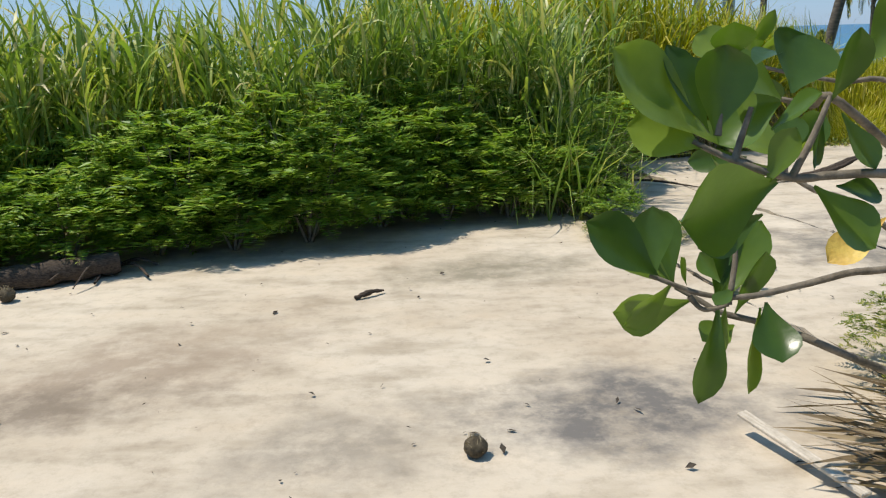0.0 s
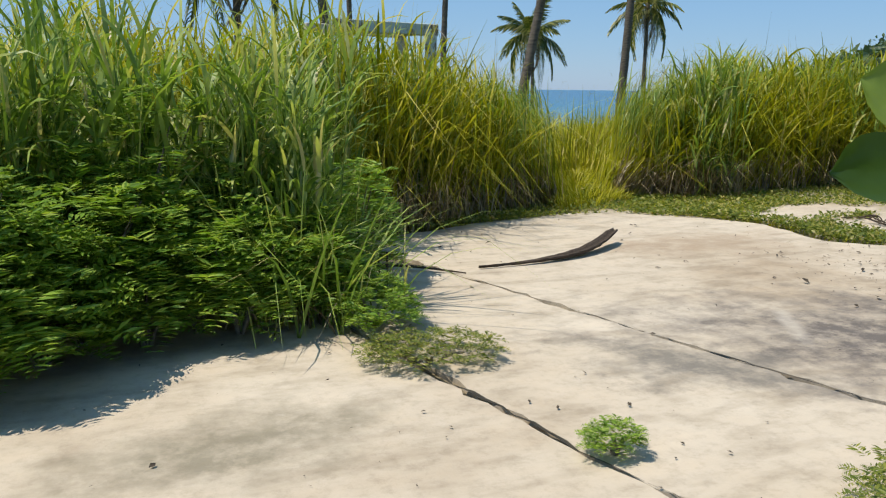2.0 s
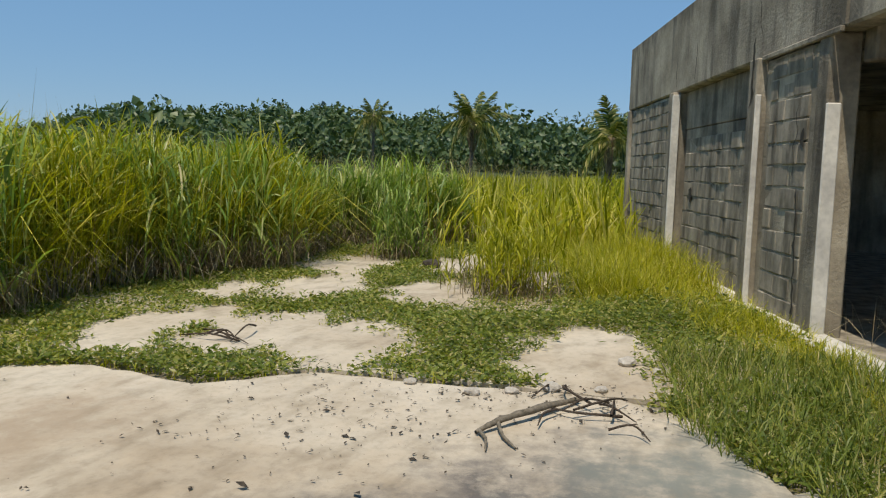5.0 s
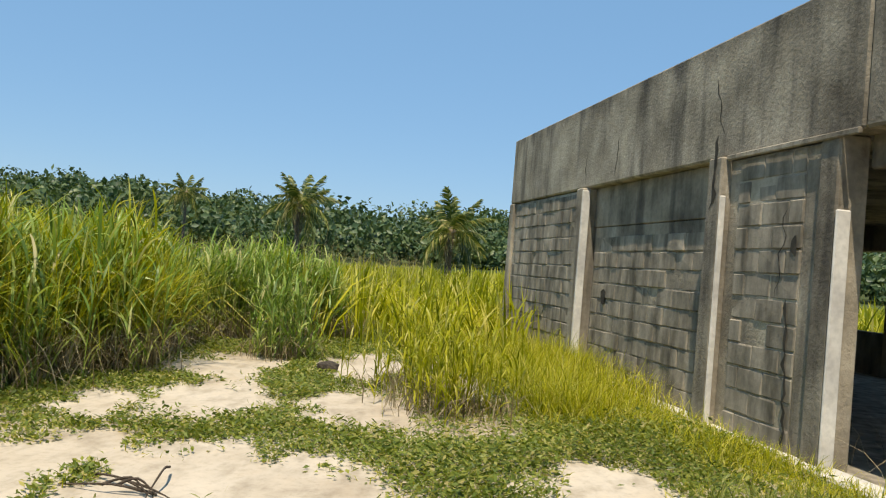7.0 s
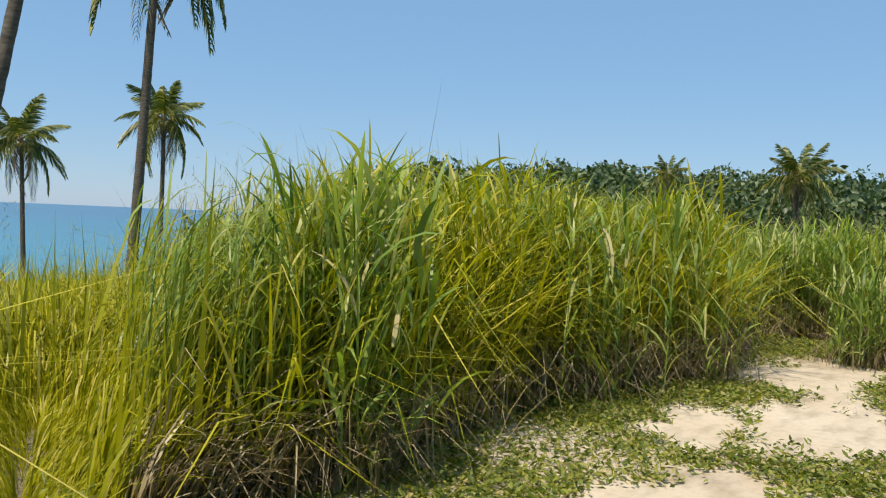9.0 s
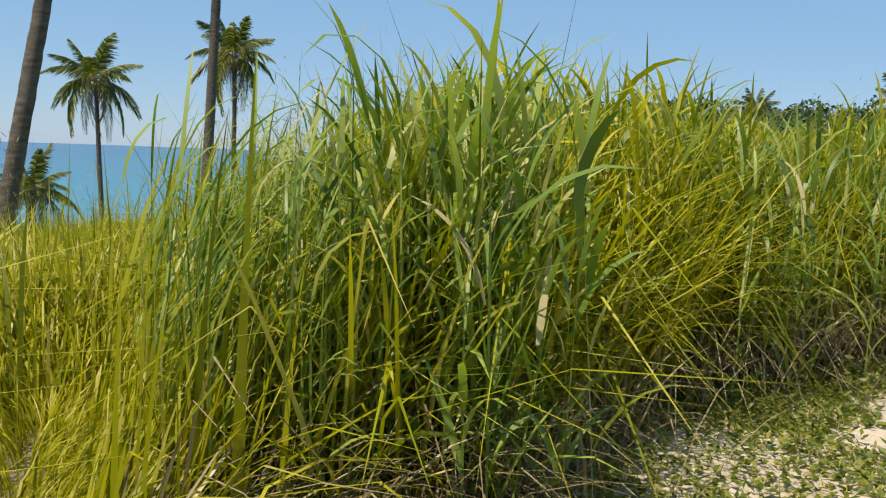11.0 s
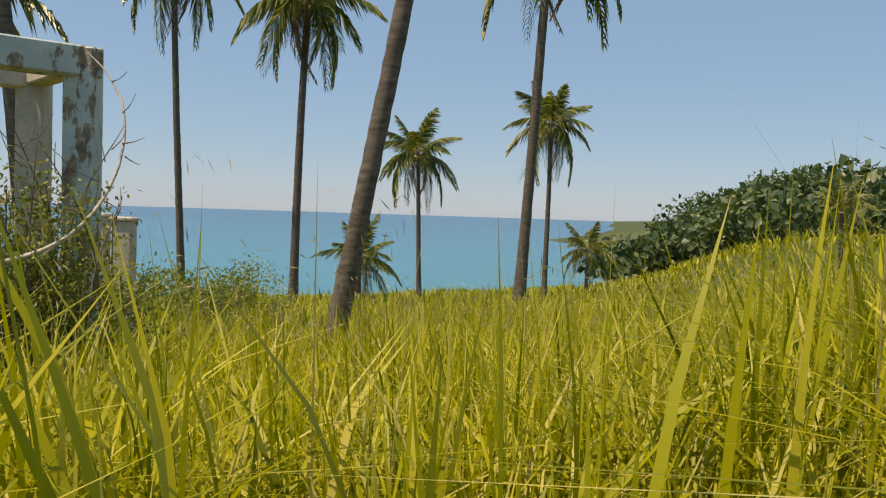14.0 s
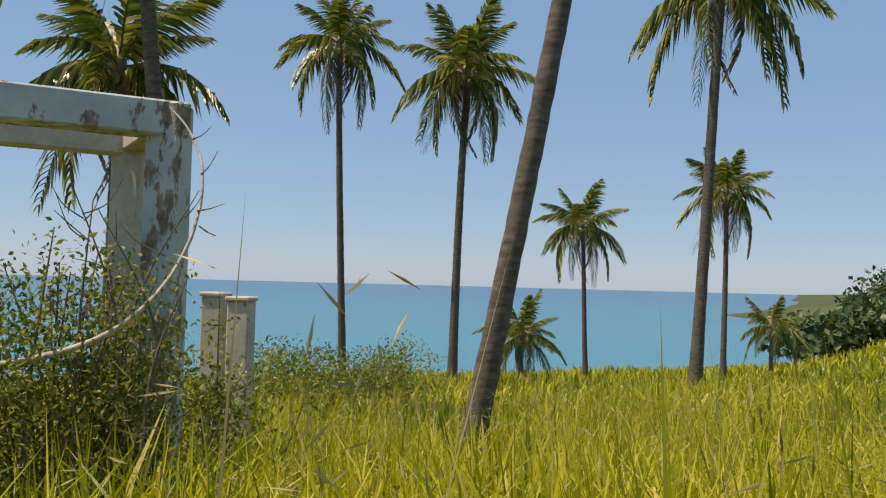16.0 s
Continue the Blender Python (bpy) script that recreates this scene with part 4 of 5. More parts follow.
# low grass trodden on the line walked
x, y = scatter(42000, 3.6, 8.5, 9.6, 16, lambda x, y: (off_path(x, y) < 0.5) & (y > edge(x) - 0.5))
stuff("trodden_grass", [grass(x, y, np.full(len(x), 0.30), 0.011, 3, 0.3, 0.5)], M_FIELD, "short trodden yellow-green grass on the way", "grass")
# stray broad blades close to the line walked
x, y = scatter(2400, 4.6, 8.0, 10.6, 13.4, lambda x, y: (off_path(x, y) > 0.42) * (off_path(x, y) < 1.0) * 0.16 * (y > edge(x)))
stuff("field_grass", [grass(x, y, np.full(len(x), 1.75), 0.034, 6, 0.06, 0.12, 0.0)], M_FIELD, "long yellow-green blades hanging over the way", "grass")
# straw at the foot of the bank
x, y = scatter(95000, 2, 19, 8, 13.5, lambda x, y: (np.abs(y - edge(x) - 0.15) < 0.35) * (off_path(x, y) > 0.4) * (0.25 + 0.75 * ease(-0.2, 0.6, lumps(x, y, 0.9, 8))))
stuff("dry_straw", [grass(x, y, rng.uniform(0.4, 1.1, len(x)), 0.016, 5, 0.25, 0.9, 0.4)], M_DRY, "dead brown straw hanging at the foot of the grass", "dry grass")
# seed stalks above the blades
x, y = scatter(9000, -6, 32, 4, 26, lambda x, y: ((y - edge(x)) > 0.2) * (off_path(x, y) > 0.8) * np.where(x < 3, 0.15, 0.55))
hs = tallness(x, y)
stuff("seed_stalks", [grass(x, y, hs * np.where(y > 14, 1.2, 1.25), 0.006, 4, 0.10, 0.12)], M_SEED, "thin straw-coloured seed stalks above the grass", "grass")
hh = hs * 1.2
m = len(x)
k = 14
px = np.repeat(x, k) + rng.normal(0, 0.035, m * k)
py = np.repeat(y, k) + rng.normal(0, 0.035, m * k)
pz = np.repeat(height(x, y) + hh * 0.80, k) + rng.normal(0, 0.12, m * k)
stuff("seed_heads", [leaf_arrays(np.stack([px, py, pz], 1), rng.normal(0, 1, (m * k, 3)) + (0, 0, 0.8), rng.normal(0, 1, (m * k, 3)), np.full(m * k, 0.05), np.full(m * k, 0.004))], M_SEED, "hazy tan seed heads over the meadow", "grass")
# fern-like pioneer shrubs along the left bank


def feather(pos, d, L, pairs=9):
    """Feathery compound leaves: small leaflets in two rows along each rib."""
    m = len(pos)
    d = d / np.linalg.norm(d, axis=1)[:, None]
    sd = np.cross(d, (0, 0, 1.0))
    sd /= np.linalg.norm(sd, axis=1)[:, None] + 1e-9
    P, Q, S = [], [], []
    for i in range(pairs):
        s = (i + 1) / pairs
        c = pos + d * (L * s)[:, None] - np.array((0, 0, 1.0)) * (0.35 * L * s * s)[:, None]
        for sg in (-1, 1):
            P.append(c)
            Q.append(sd * sg + d * 0.35 + rng.normal(0, 0.12, (m, 3)))
            S.append(L * 0.42 * math.sin(math.pi * (0.15 + 0.8 * s)))
    P, Q, S = np.concatenate(P), np.concatenate(Q), np.concatenate(S)
    up = np.tile((0, 0, 1.0), (len(P), 1)) + rng.normal(0, 0.3, (len(P), 3))
    return leaf_arrays(P, Q, up, S, S * 0.24)


def feather_bush(name, cx, cy, rx, ry, top, count, label, k=1.0, mat=None):
    th, q = rng.uniform(0, 6.283, count), np.sqrt(rng.random(count))
    x, y = cx + rx * q * np.cos(th), cy + ry * q * np.sin(th)
    z = 0.04 + top * (1 - 0.55 * q ** 2) * rng.uniform(0.1, 1, count) ** 0.7
    d = np.stack([np.cos(th) + rng.normal(0, 0.7, count), np.sin(th) + rng.normal(0, 0.7, count), rng.uniform(-0.1, 0.9, count)], 1)
    v, f = feather(np.stack([x, y, z], 1), d, rng.uniform(0.14, 0.30, count) * k)
    ob = tagged(new(name), label, "shrub")
    part("foliage", mesh_from("foliage", v, f, mat or M_FERN), ob)
    for i in range(5):
        a = rng.uniform(0, 6.28)
        part("stem", tube("stem", [(cx, cy, -0.05), (cx + 0.3 * rx * math.cos(a), cy + 0.3 * ry * math.sin(a), top * 0.4), (cx + 0.6 * rx * math.cos(a), cy + 0.6 * ry * math.sin(a), top * 0.8)], [0.014, 0.010, 0.004], M_TWIG, 5), ob)
    return ob


for cx, cy, rx, ry, top, c in ((-3.9, 5.6, 1.1, 0.6, 0.9, 620), (-2.7, 5.95, 0.8, 0.5, 0.8, 520), (-1.9, 6.15, 0.8, 0.5, 1.0, 640), (-1.0, 6.4, 0.8, 0.5, 1.15, 760), (-0.3, 6.95, 0.6, 0.4, 1.0, 520), (0.35, 7.0, 0.5, 0.35, 0.8, 420), (1.0, 7.3, 0.35, 0.4, 0.7, 300), (-0.1, 7.4, 0.8, 0.3, 1.5, 420), (1.6, 8.2, 0.25, 0.5, 0.9, 260)):
    feather_bush("feathery_shrub", cx, cy - 0.12, rx, ry, top, int(c * 1.0), "dark green feathery-leaved shrub before tall grass", 1.05)
for i in range(9):
    cx = -3.6 + 0.52 * i
    feather_bush("feathery_shrub", cx, float(np.interp(cx, EDGE_X, EDGE_Y)) - 0.02, 0.40, 0.24, 0.42 + 0.12 * (i % 3), 210, "low bright green feathery shrub spilling onto the concrete", 0.8)
feather_bush("feathery_shrub", 2.1, 3.25, 0.34, 0.45, 0.40, 420, "olive feathery weed bush at the slab joint", 0.42, M_WEED)
feather_bush("feathery_shrub", 2.4, 3.8, 0.16, 0.2, 0.2, 90, "small feathery weed on the slab", 0.4, M_WEED)
feather_bush("joint_weed", 1.72, 4.60, 0.11, 0.08, 0.09, 130, "small green weed tuft growing from a slab joint", 0.3)
feather_bush("joint_weed", 1.45, 5.95, 0.38, 0.26, 0.08, 330, "trailing green weed spilling over the slab", 0.36, M_WEED)
feather_bush("joint_weed", 1.35, 6.7, 0.22, 0.42, 0.28, 420, "green weed clump at the slab corner", 0.5)
# overhanging grass at the corner of the bank
x, y = rng.normal(0.95, 0.22, 420), rng.normal(7.15, 0.22, 420)
clump = tagged(new("grass_clump"), "bright green arching grass clump at the slab corner", "grass")
v, f = grass(x, y, np.full(420, 1.05), 0.015, 5, 0.35, 0.8, 0.1)
part("foliage", mesh_from("foliage", v, f, M_TALL), clump)
v, f = grass(x[:150], y[:150], np.full(150, 0.5), 0.012, 5, 0.4, 1.0, 0.3)
part("dead_growth", mesh_from("dead_growth", v, f, M_DRY), clump, "brown dead growth round the foot")


def tuft(cx, cy, h, r, count, label, mat=M_TALL, wide=0.022):
    ob = tagged(new("grass_clump"), label, "grass", "free-standing grass clumps")
    x, y = rng.normal(cx, r, count), rng.normal(cy, r, count)
    v, f = reeds(x[: count // 4], y[: count // 4], np.full(count // 4, h), wide * 1.1, 8, 0.6 * min(1, h / 1.5), 0.05, 0.95, 1.7, 0.13)
    part("foliage", mesh_from("foliage", v, f, mat), ob)
    x, y = rng.normal(cx, r, count), rng.normal(cy, r, count)
    v, f = grass(x, y, np.full(count, h * 0.42), 0.014, 5, 0.4, 1.0, 0.4)
    part("dead_growth", mesh_from("dead_growth", v, f, M_DRY), ob, "brown dead blades round the foot")


tuft(14.91, 9.64, 1.6, 0.22, 260, "green grass clump rising from a bare concrete patch")
tuft(6.75, 11.55, 1.95, 0.10, 60, "tall broad-bladed grass clump with one bent blade", wide=0.026)
tuft(7.5, 11.35, 2.15, 0.24, 260, "tall broad-bladed grass clump at the paving edge", wide=0.026)
tuft(10.9, 11.5, 2.0, 0.35, 300, "tall green grass clump over straw", wide=0.024)
tuft(12.3, 11.2, 1.9, 0.35, 300, "tall green grass clump over straw", wide=0.022)
tuft(11.6, 6.9, 1.25, 0.3, 300, "bright yellow-green grass clump on broken paving", M_FIELD, 0.016)
tuft(12.8, 7.4, 1.2, 0.3, 240, "bright yellow-green grass clump on broken paving", M_FIELD, 0.016)
bent = tagged(new("bent_blade"), "single broad grass blade bent double", "grass")
v, f = blade_arrays(np.array([(6.66, 11.56, 0.0)]), np.array([2.0]), np.array([0.04]), np.array([-0.3]), np.array([0.03]), np.array([0.0]), 6, np.array([0.72]))
part("blade", mesh_from("blade", v, f, M_TALL), bent)


# low cover on the broken paving, and along the wall
def bare(x, y):
    """1 on the open patches of concrete."""
    out = np.zeros(len(x))
    for cx, cy, rx, ry in ((8.0, 9.55, 0.9, 0.42), (8.1, 8.55, 1.0, 0.42), (8.1, 7.6, 0.75, 0.5), (11.0, 9.3, 1.1, 0.55), (11.3, 7.75, 0.9, 0.55), (10.3, 10.1, 0.7, 0.35), (13.7, 9.9, 1.3, 0.5), (14.7, 8.4, 1.3, 0.55), (8.4, 5.6, 1.0, 0.45), (7.45, 5.2, 0.4, 0.3), (13.5, 6.9, 0.7, 0.3)):
        out = np.maximum(out, 1 - ease(0.8, 1.35, np.hypot((x - cx) / (rx * 1.15), (y - cy) / (ry * 1.2)) + 0.4 * lumps(x, y, 0.28, 3) + 0.25 * lumps(x, y, 0.11, 5)))
    return out


def cover(x, y):
    k = edge(x) - y
    wallv = (x - ORG.x) * N.x + (y - ORG.y) * N.y
    paving = (x > np.interp(y, [3.5, 4.2, 4.6, 5.6, 6.5, 7.4, 8.0, 9.0, 9.6, 10.4], [5.6, 5.9, 6.9, 7.3, 7.1, 7.0, 6.4, 6.55, 6.1, 5.2])) & (k > -0.3) & (wallv > 0.15) & (x < 22)
    strip = (k > -0.2) & (k < np.interp(x, [2.0, 3.5, 5.5, 7], [0.05, 0.3, 1.0, 1.2])) & (x > 2.4) & (x <= 7)
    return (paving | strip) * (1 - bare(x, y)) * (0.25 + 0.75 * ease(-0.7, 0.2, lumps(x, y, 0.7, 6)))


x, y = scatter(420000, 2, 22, 3.5, 12.5, cover)
m = len(x)
a = rng.uniform(0, 6.283, m)
hz = 0.005 + np.abs(rng.normal(0, 0.045, m)) * (0.5 + 1.6 * ease(0, 1, lumps(x, y, 0.7, 6)))
stuff("creeping_weeds", [leaf_arrays(np.stack([x, y, hz], 1), np.stack([np.cos(a), np.sin(a), rng.uniform(-0.2, 0.8, m)], 1), np.tile((0, 0, 1.0), (m, 1)) + rng.normal(0, 0.5, (m, 3)), rng.uniform(0.03, 0.085, m), rng.uniform(0.014, 0.036, m))], M_WEED, "low creeping weeds covering broken paving", "weeds")
x, y = scatter(130000, 2, 22, 3.5, 12.5, cover)
stuff("short_grass", [grass(x, y, np.full(len(x), 0.13), 0.007, 3, 0.5, 0.6)], M_FIELD, "short thin grass over the paving", "grass")


def by_wall(x, y):
    v = (x - ORG.x) * N.x + (y - ORG.y) * N.y
    u = (x - ORG.x) * D.x + (y - ORG.y) * D.y
    wide = np.interp(u, [-5, -2, 0.5, 2, 5, 11], [0.7, 0.9, 1.2, 1.9, 2.2, 2.4])
    return (v > 0.1) * (v < wide + 0.3 * lumps(x, y, 0.6, 9)) * (u > -5.5) * (u < 12) * (0.4 + 0.6 * ease(-0.6, 0.3, lumps(x, y, 0.8, 2)))


x, y = tufted(*scatter(150000, 4, 23, 1, 10, by_wall), 0.11, 12)
ok = ~in_ruin(x, y, 0.05)
x, y = x[ok], y[ok]
u = (x - ORG.x) * D.x + (y - ORG.y) * D.y
hs = np.interp(u, [-5, -1, 1, 2.2, 4, 6, 11], [0.22, 0.25, 0.30, 0.5, 0.68, 0.62, 0.75]) * (1 + 0.5 * lumps(x, y, 0.55, 7))
stuff("wall_grass", [grass(x, y, hs, 0.0085, 5, 0.35, 0.75, 0.15)], M_FIELD, "yellow-green grass growing along the concrete wall", "grass")
x, y = scatter(14000, 3.9, 9, 1.5, 4.9, lambda x, y: ((x - ORG.x) * N.x + (y - ORG.y) * N.y > 0.1) * (y < np.interp(x, [4, 5.7, 7, 9], [4.0, 4.05, 4.7, 5.0]) + 0.15 * lumps(x, y, 0.3)) * (x > 4.1))
stuff("wall_grass", [grass(x, y, np.full(len(x), 0.3), 0.008, 3, 0.4, 0.6)], M_WEED, "low olive weeds at the yard corner", "weeds")
# dead stems inside the ruin's opening
x, y = scatter(900, 5, 11, -1, 3.2, lambda x, y: in_ruin(x, y, -0.4))
stuff("dead_stems", [grass(x, y, np.full(len(x), 0.8), 0.008, 4, 0.5, 0.8, 0.3)], M_DRY, "dry dead stems inside the ruin", "dry grass")


# ---- coconut palms ----
def frond_mesh(name, L, sag, mat, pairs=34, seed=1):
    """A feather palm frond along +x that arches down, with hanging leaflets."""
    r = np.random.default_rng(seed)
    s = np.linspace(0, 1, 12)
    rx, rz = L * (s - 0.18 * sag * s ** 2), L * (0.25 * s - sag * 0.75 * s ** 2.2)
    stem = tube(name, np.stack([rx, 0 * s, rz], 1)[::3].tolist() + [(rx[-1], 0, rz[-1])], [0.045, 0.032, 0.022, 0.012, 0.004], mat, 5, 0, 3)
    vs = [np.array([v.co[:] for v in stem.vertices])]
    fs = [np.array([(p.vertices[0], p.vertices[1], p.vertices[2]) for p in stem.polygons] + [(p.vertices[0], p.vertices[2], p.vertices[3]) for p in stem.polygons])]
    bpy.data.meshes.remove(stem)
    k = np.linspace(0.14, 1, pairs)
    c = np.stack([np.interp(k, s, rx), 0 * k, np.interp(k, s, rz)], 1)
    for sg in (-1, 1):
        n_ = len(k)
        ll = L * 0.27 * np.sin(np.pi * (0.12 + 0.80 * k)) * r.uniform(0.8, 1.1, n_) + 0.05
        d = np.stack([0.45 + 0.5 * k, sg * np.ones(n_), -0.25 - 0.75 * sag * r.uniform(0.6, 1.3, n_)], 1)
        d += r.normal(0, 0.10, (n_, 3))
        d /= np.linalg.norm(d, axis=1)[:, None]
        mid = c + d * ll[:, None] * 0.5
        tip = mid + (d * 0.42 + np.array((0, 0, -0.30 - 0.2 * sag))) * ll[:, None]
        w = np.array((1.0, 0, 0.25)) * L * 0.012
        v = np.stack([c - w, c + w, mid - w * 1.1, mid + w * 1.1, tip], 1).reshape(-1, 3)
        f = np.array([(0, 1, 3), (0, 3, 2), (2, 3, 4)])
        fs.append((np.arange(n_)[:, None, None] * 5 + f[None]).reshape(-1, 3))
        vs.append(v)
    v, f = joined(list(zip(vs, fs)))
    return mesh_from(name, v, f, mat)


FRONDS = [frond_mesh("frond", 3.4, sg, M_PALM, 34, i) for i, sg in enumerate((0.25, 0.55, 0.9, 1.25, 1.6))]
DEAD = [frond_mesh("dead_frond", 3.0, sg, M_PALMDRY, 22, 9 + i) for i, sg in enumerate((1.5, 1.9))]
BUNCH = None


def palm(x, y, top, lean=(0, 0), radius=0.15, size=1.0, count=22, label="coconut palm", dead=3, base=None, seed=0):
    r = np.random.default_rng(100 + seed)
    z0 = float(height(np.array([x]), np.array([y]))[0]) - 0.15 if base is None else base
    ob = tagged(new("coconut_palm"), label, "palm tree", "coconut palms")
    ob.location = (x, y, z0)
    H = top - z0
    lx, ly = lean
    n_ = max(4, int(H / 0.16))
    pts = [(lx * s ** 1.0 + 0.12 * math.sin(3 * s + seed) * s, ly * s + 0.10 * math.sin(2.3 * s + seed) * s, H * s) for s in np.linspace(0, 1, 7)]
    me = tube("trunk", pts, [radius * 1.45, radius * 1.05, radius * 0.95, radius * 0.9, radius * 0.85, radius * 0.8, radius * 0.8], M_TRUNK, 10, 0.05, max(3, min(14, n_ // 5)))
    trunk = part("trunk", me, ob, "slender ringed grey trunk")
    crown = part("crown_shaft", tube("crown_shaft", [(lx, ly, H - 0.1), (lx, ly, H + 0.25), (lx, ly, H + 0.6)], [radius * 0.8, radius * 1.3, radius * 0.3], M_PALMDRY, 8, 0.1, 3), ob, "fibrous brown crown base")
    for i in range(count):
        s = (i + 0.5) / count
        kind = min(4, int(s * 5))
        pitch = 62 - 78 * s + r.normal(0, 6)
        fr = part("frond", FRONDS[kind], ob)
        k = size * r.uniform(0.85, 1.1)
        fr.matrix_local = Matrix.Translation((lx, ly, H + 0.25 - 0.25 * s)) @ pose(0, 0, 0, 0, 0, i * 137.5 + r.normal(0, 9)) @ pose(0, 0, 0, r.normal(0, 12), -pitch) @ Matrix.Scale(k, 4)
    for i in range(dead):
        fr = part("dead_frond", DEAD[i % 2], ob, "brown dead hanging frond")
        fr.matrix_local = Matrix.Translation((lx, ly, H)) @ pose(0, 0, 0, 0, 0, i * 100 + r.normal(0, 20)) @ pose(0, 0, 0, 0, 38) @ Matrix.Scale(size * 0.85, 4)
    for i in range(5):
        bm = bmesh.new()
        bmesh.ops.create_icosphere(bm, subdivisions=2, radius=0.13 * size)
        for v in bm.verts:
            v.co.z *= 1.25
        a = i * 1.26 + seed
        nut = part("coconut", bm_mesh("coconut", bm, M_PALM, True), ob)
        nut.location = (lx + 0.28 * size * math.cos(a), ly + 0.28 * size * math.sin(a), H - 0.1 * size - 0.12 * (i % 2))
    return ob


# x, y, crown height, lean, trunk radius, crown size
def palms():
    palm(9.67, 22.03, 10.5, (1.95, -0.6), 0.125, 1.0, 20, "tall leaning coconut palm with a grey ringed trunk", seed=1)
    palm(27.96, 44.76, 14.6, (0.9, -0.4), 0.26, 1.3, 24, "tall coconut palm with a curved dark trunk", 2, seed=2)
    palm(13.85, 51.15, 12.2, (-0.6, 0), 0.17, 0.92, 20, "coconut palm with a thin trunk before the sea", 4, seed=3)
    palm(17.98, 47.85, 10.6, (0.3, 0), 0.19, 1.0, 24, "dense coconut palm with wind-swept hanging fronds", 7, seed=4)
    palm(32.13, 62.98, 5.3, (-0.5, 0), 0.17, 0.98, 20, "short coconut palm standing on the slope", 2, seed=5)
    palm(36.13, 54.04, 6.9, (0.1, 0), 0.17, 0.95, 20, "coconut palm on the slope below taller palms", 3, seed=6)
    palm(4.83, 37.00, 6.9, (0.1, 0), 0.17, 0.95, 24, "bushy coconut palm behind a concrete frame", 5, seed=7)
    palm(6.72, 28.07, 9.5, (-0.9, 0.2), 0.15, 0.95, 20, "tall coconut palm rising behind the concrete frame", 3, seed=8)
    palm(24.33, 55.25, -1.4, (0, 0), 0.16, 0.75, 18, "young coconut palm with a yellowing crown", 3, seed=9)
    palm(47.28, 63.88, -1.2, (0, 0), 0.16, 0.75, 16, "young coconut palm low on the slope", 1, seed=10)
    palm(104.81, 47.25, 7.9, (0, 0), 0.2, 0.95, 18, "coconut palm in the far meadow", 2, seed=11)
    palm(64.2, 22.3, 5.1, (0.4, 0), 0.18, 0.85, 22, "coconut palm in the meadow before the hills", 4, seed=12)
    palm(42.56, 9.16, 3.0, (0, 0), 0.17, 0.62, 20, "coconut palm in the meadow near the ruin", 3, seed=13)
    palm(60.0, 51.0, 2.9, (0, 0), 0.17, 0.7, 18, "coconut palm half hidden by meadow grass", 2, seed=14)


palms()


# ---- old concrete frame at the end of the walk ----
def beam(name, a, b, wide, tall, mat, parent, label="", bevel=0.015):
    """A squared bar from a to b."""
    a, b = Vector(a), Vector(b)
    d = b - a
    bm = bmesh.new()
    up = Vector((0, 0, 1)) if abs(d.normalized().z) < 0.9 else Vector((0.42, 0.91, 0))
    y = d.normalized()
    x = y.cross(up).normalized()
    z = x.cross(y)
    m = Matrix(((x.x, y.x, z.x, a.x), (x.y, y.y, z.y, a.y), (x.z, y.z, z.z, a.z), (0, 0, 0, 1)))
    box(bm, -wide / 2, 0, -tall / 2, wide / 2, d.length, tall / 2, bevel, m)
    return part(name, bm_mesh(name, bm, mat), parent, label)


portal = tagged(new("concrete_frame"), "abandoned post-and-beam frame with flaking pale blue paint", "ruin frame")
FA, FB = (6.662, 19.733, 2.772), (4.343, 19.407, 2.655)
GA = (6.347, 20.883, 2.66)
beam("post", (FA[0], FA[1], -0.9), (FA[0], FA[1], FA[2] - 0.002), 0.25, 0.25, M_BLUE, portal, "pale blue post with brown flaking patches")
beam("lintel", (FA[0] + 0.125, FA[1] + 0.02, FA[2] - 0.12), (FB[0], FB[1], FA[2] - 0.10), 0.262, 0.25, M_BLUE, portal)
beam("post", (GA[0], GA[1], -0.9), (GA[0], GA[1], GA[2] + 0.1), 0.25, 0.25, M_BEAM, portal, "weathered grey back post")
back = Vector((GA[0] - FA[0], GA[1] - FA[1], 0))
beam("back_beam", (GA[0], GA[1], GA[2] - 0.02), (FB[0] + back.x, FB[1] + back.y, GA[2]), 0.2, 0.22, M_BEAM, portal, "cream concrete back beam")
beam("tie_beam", (GA[0], GA[1], GA[2]), (FA[0], FA[1], GA[2] + 0.02), 0.2, 0.2, M_BEAM, portal)
for k, (x, y, z) in enumerate(((7.142, 22.996, 1.353), (7.404, 22.707, 1.316))):
    ob = tagged(new("gate_pier"), "low weathered concrete pier half hidden in brush", "pier")
    beam("shaft", (x, y, -1.6), (x, y, z - 0.03), 0.24, 0.24, M_BEAM, ob)
    beam("cap", (x, y, z - 0.032), (x, y, z + 0.02), 0.28, 0.28, M_BEAM, ob)


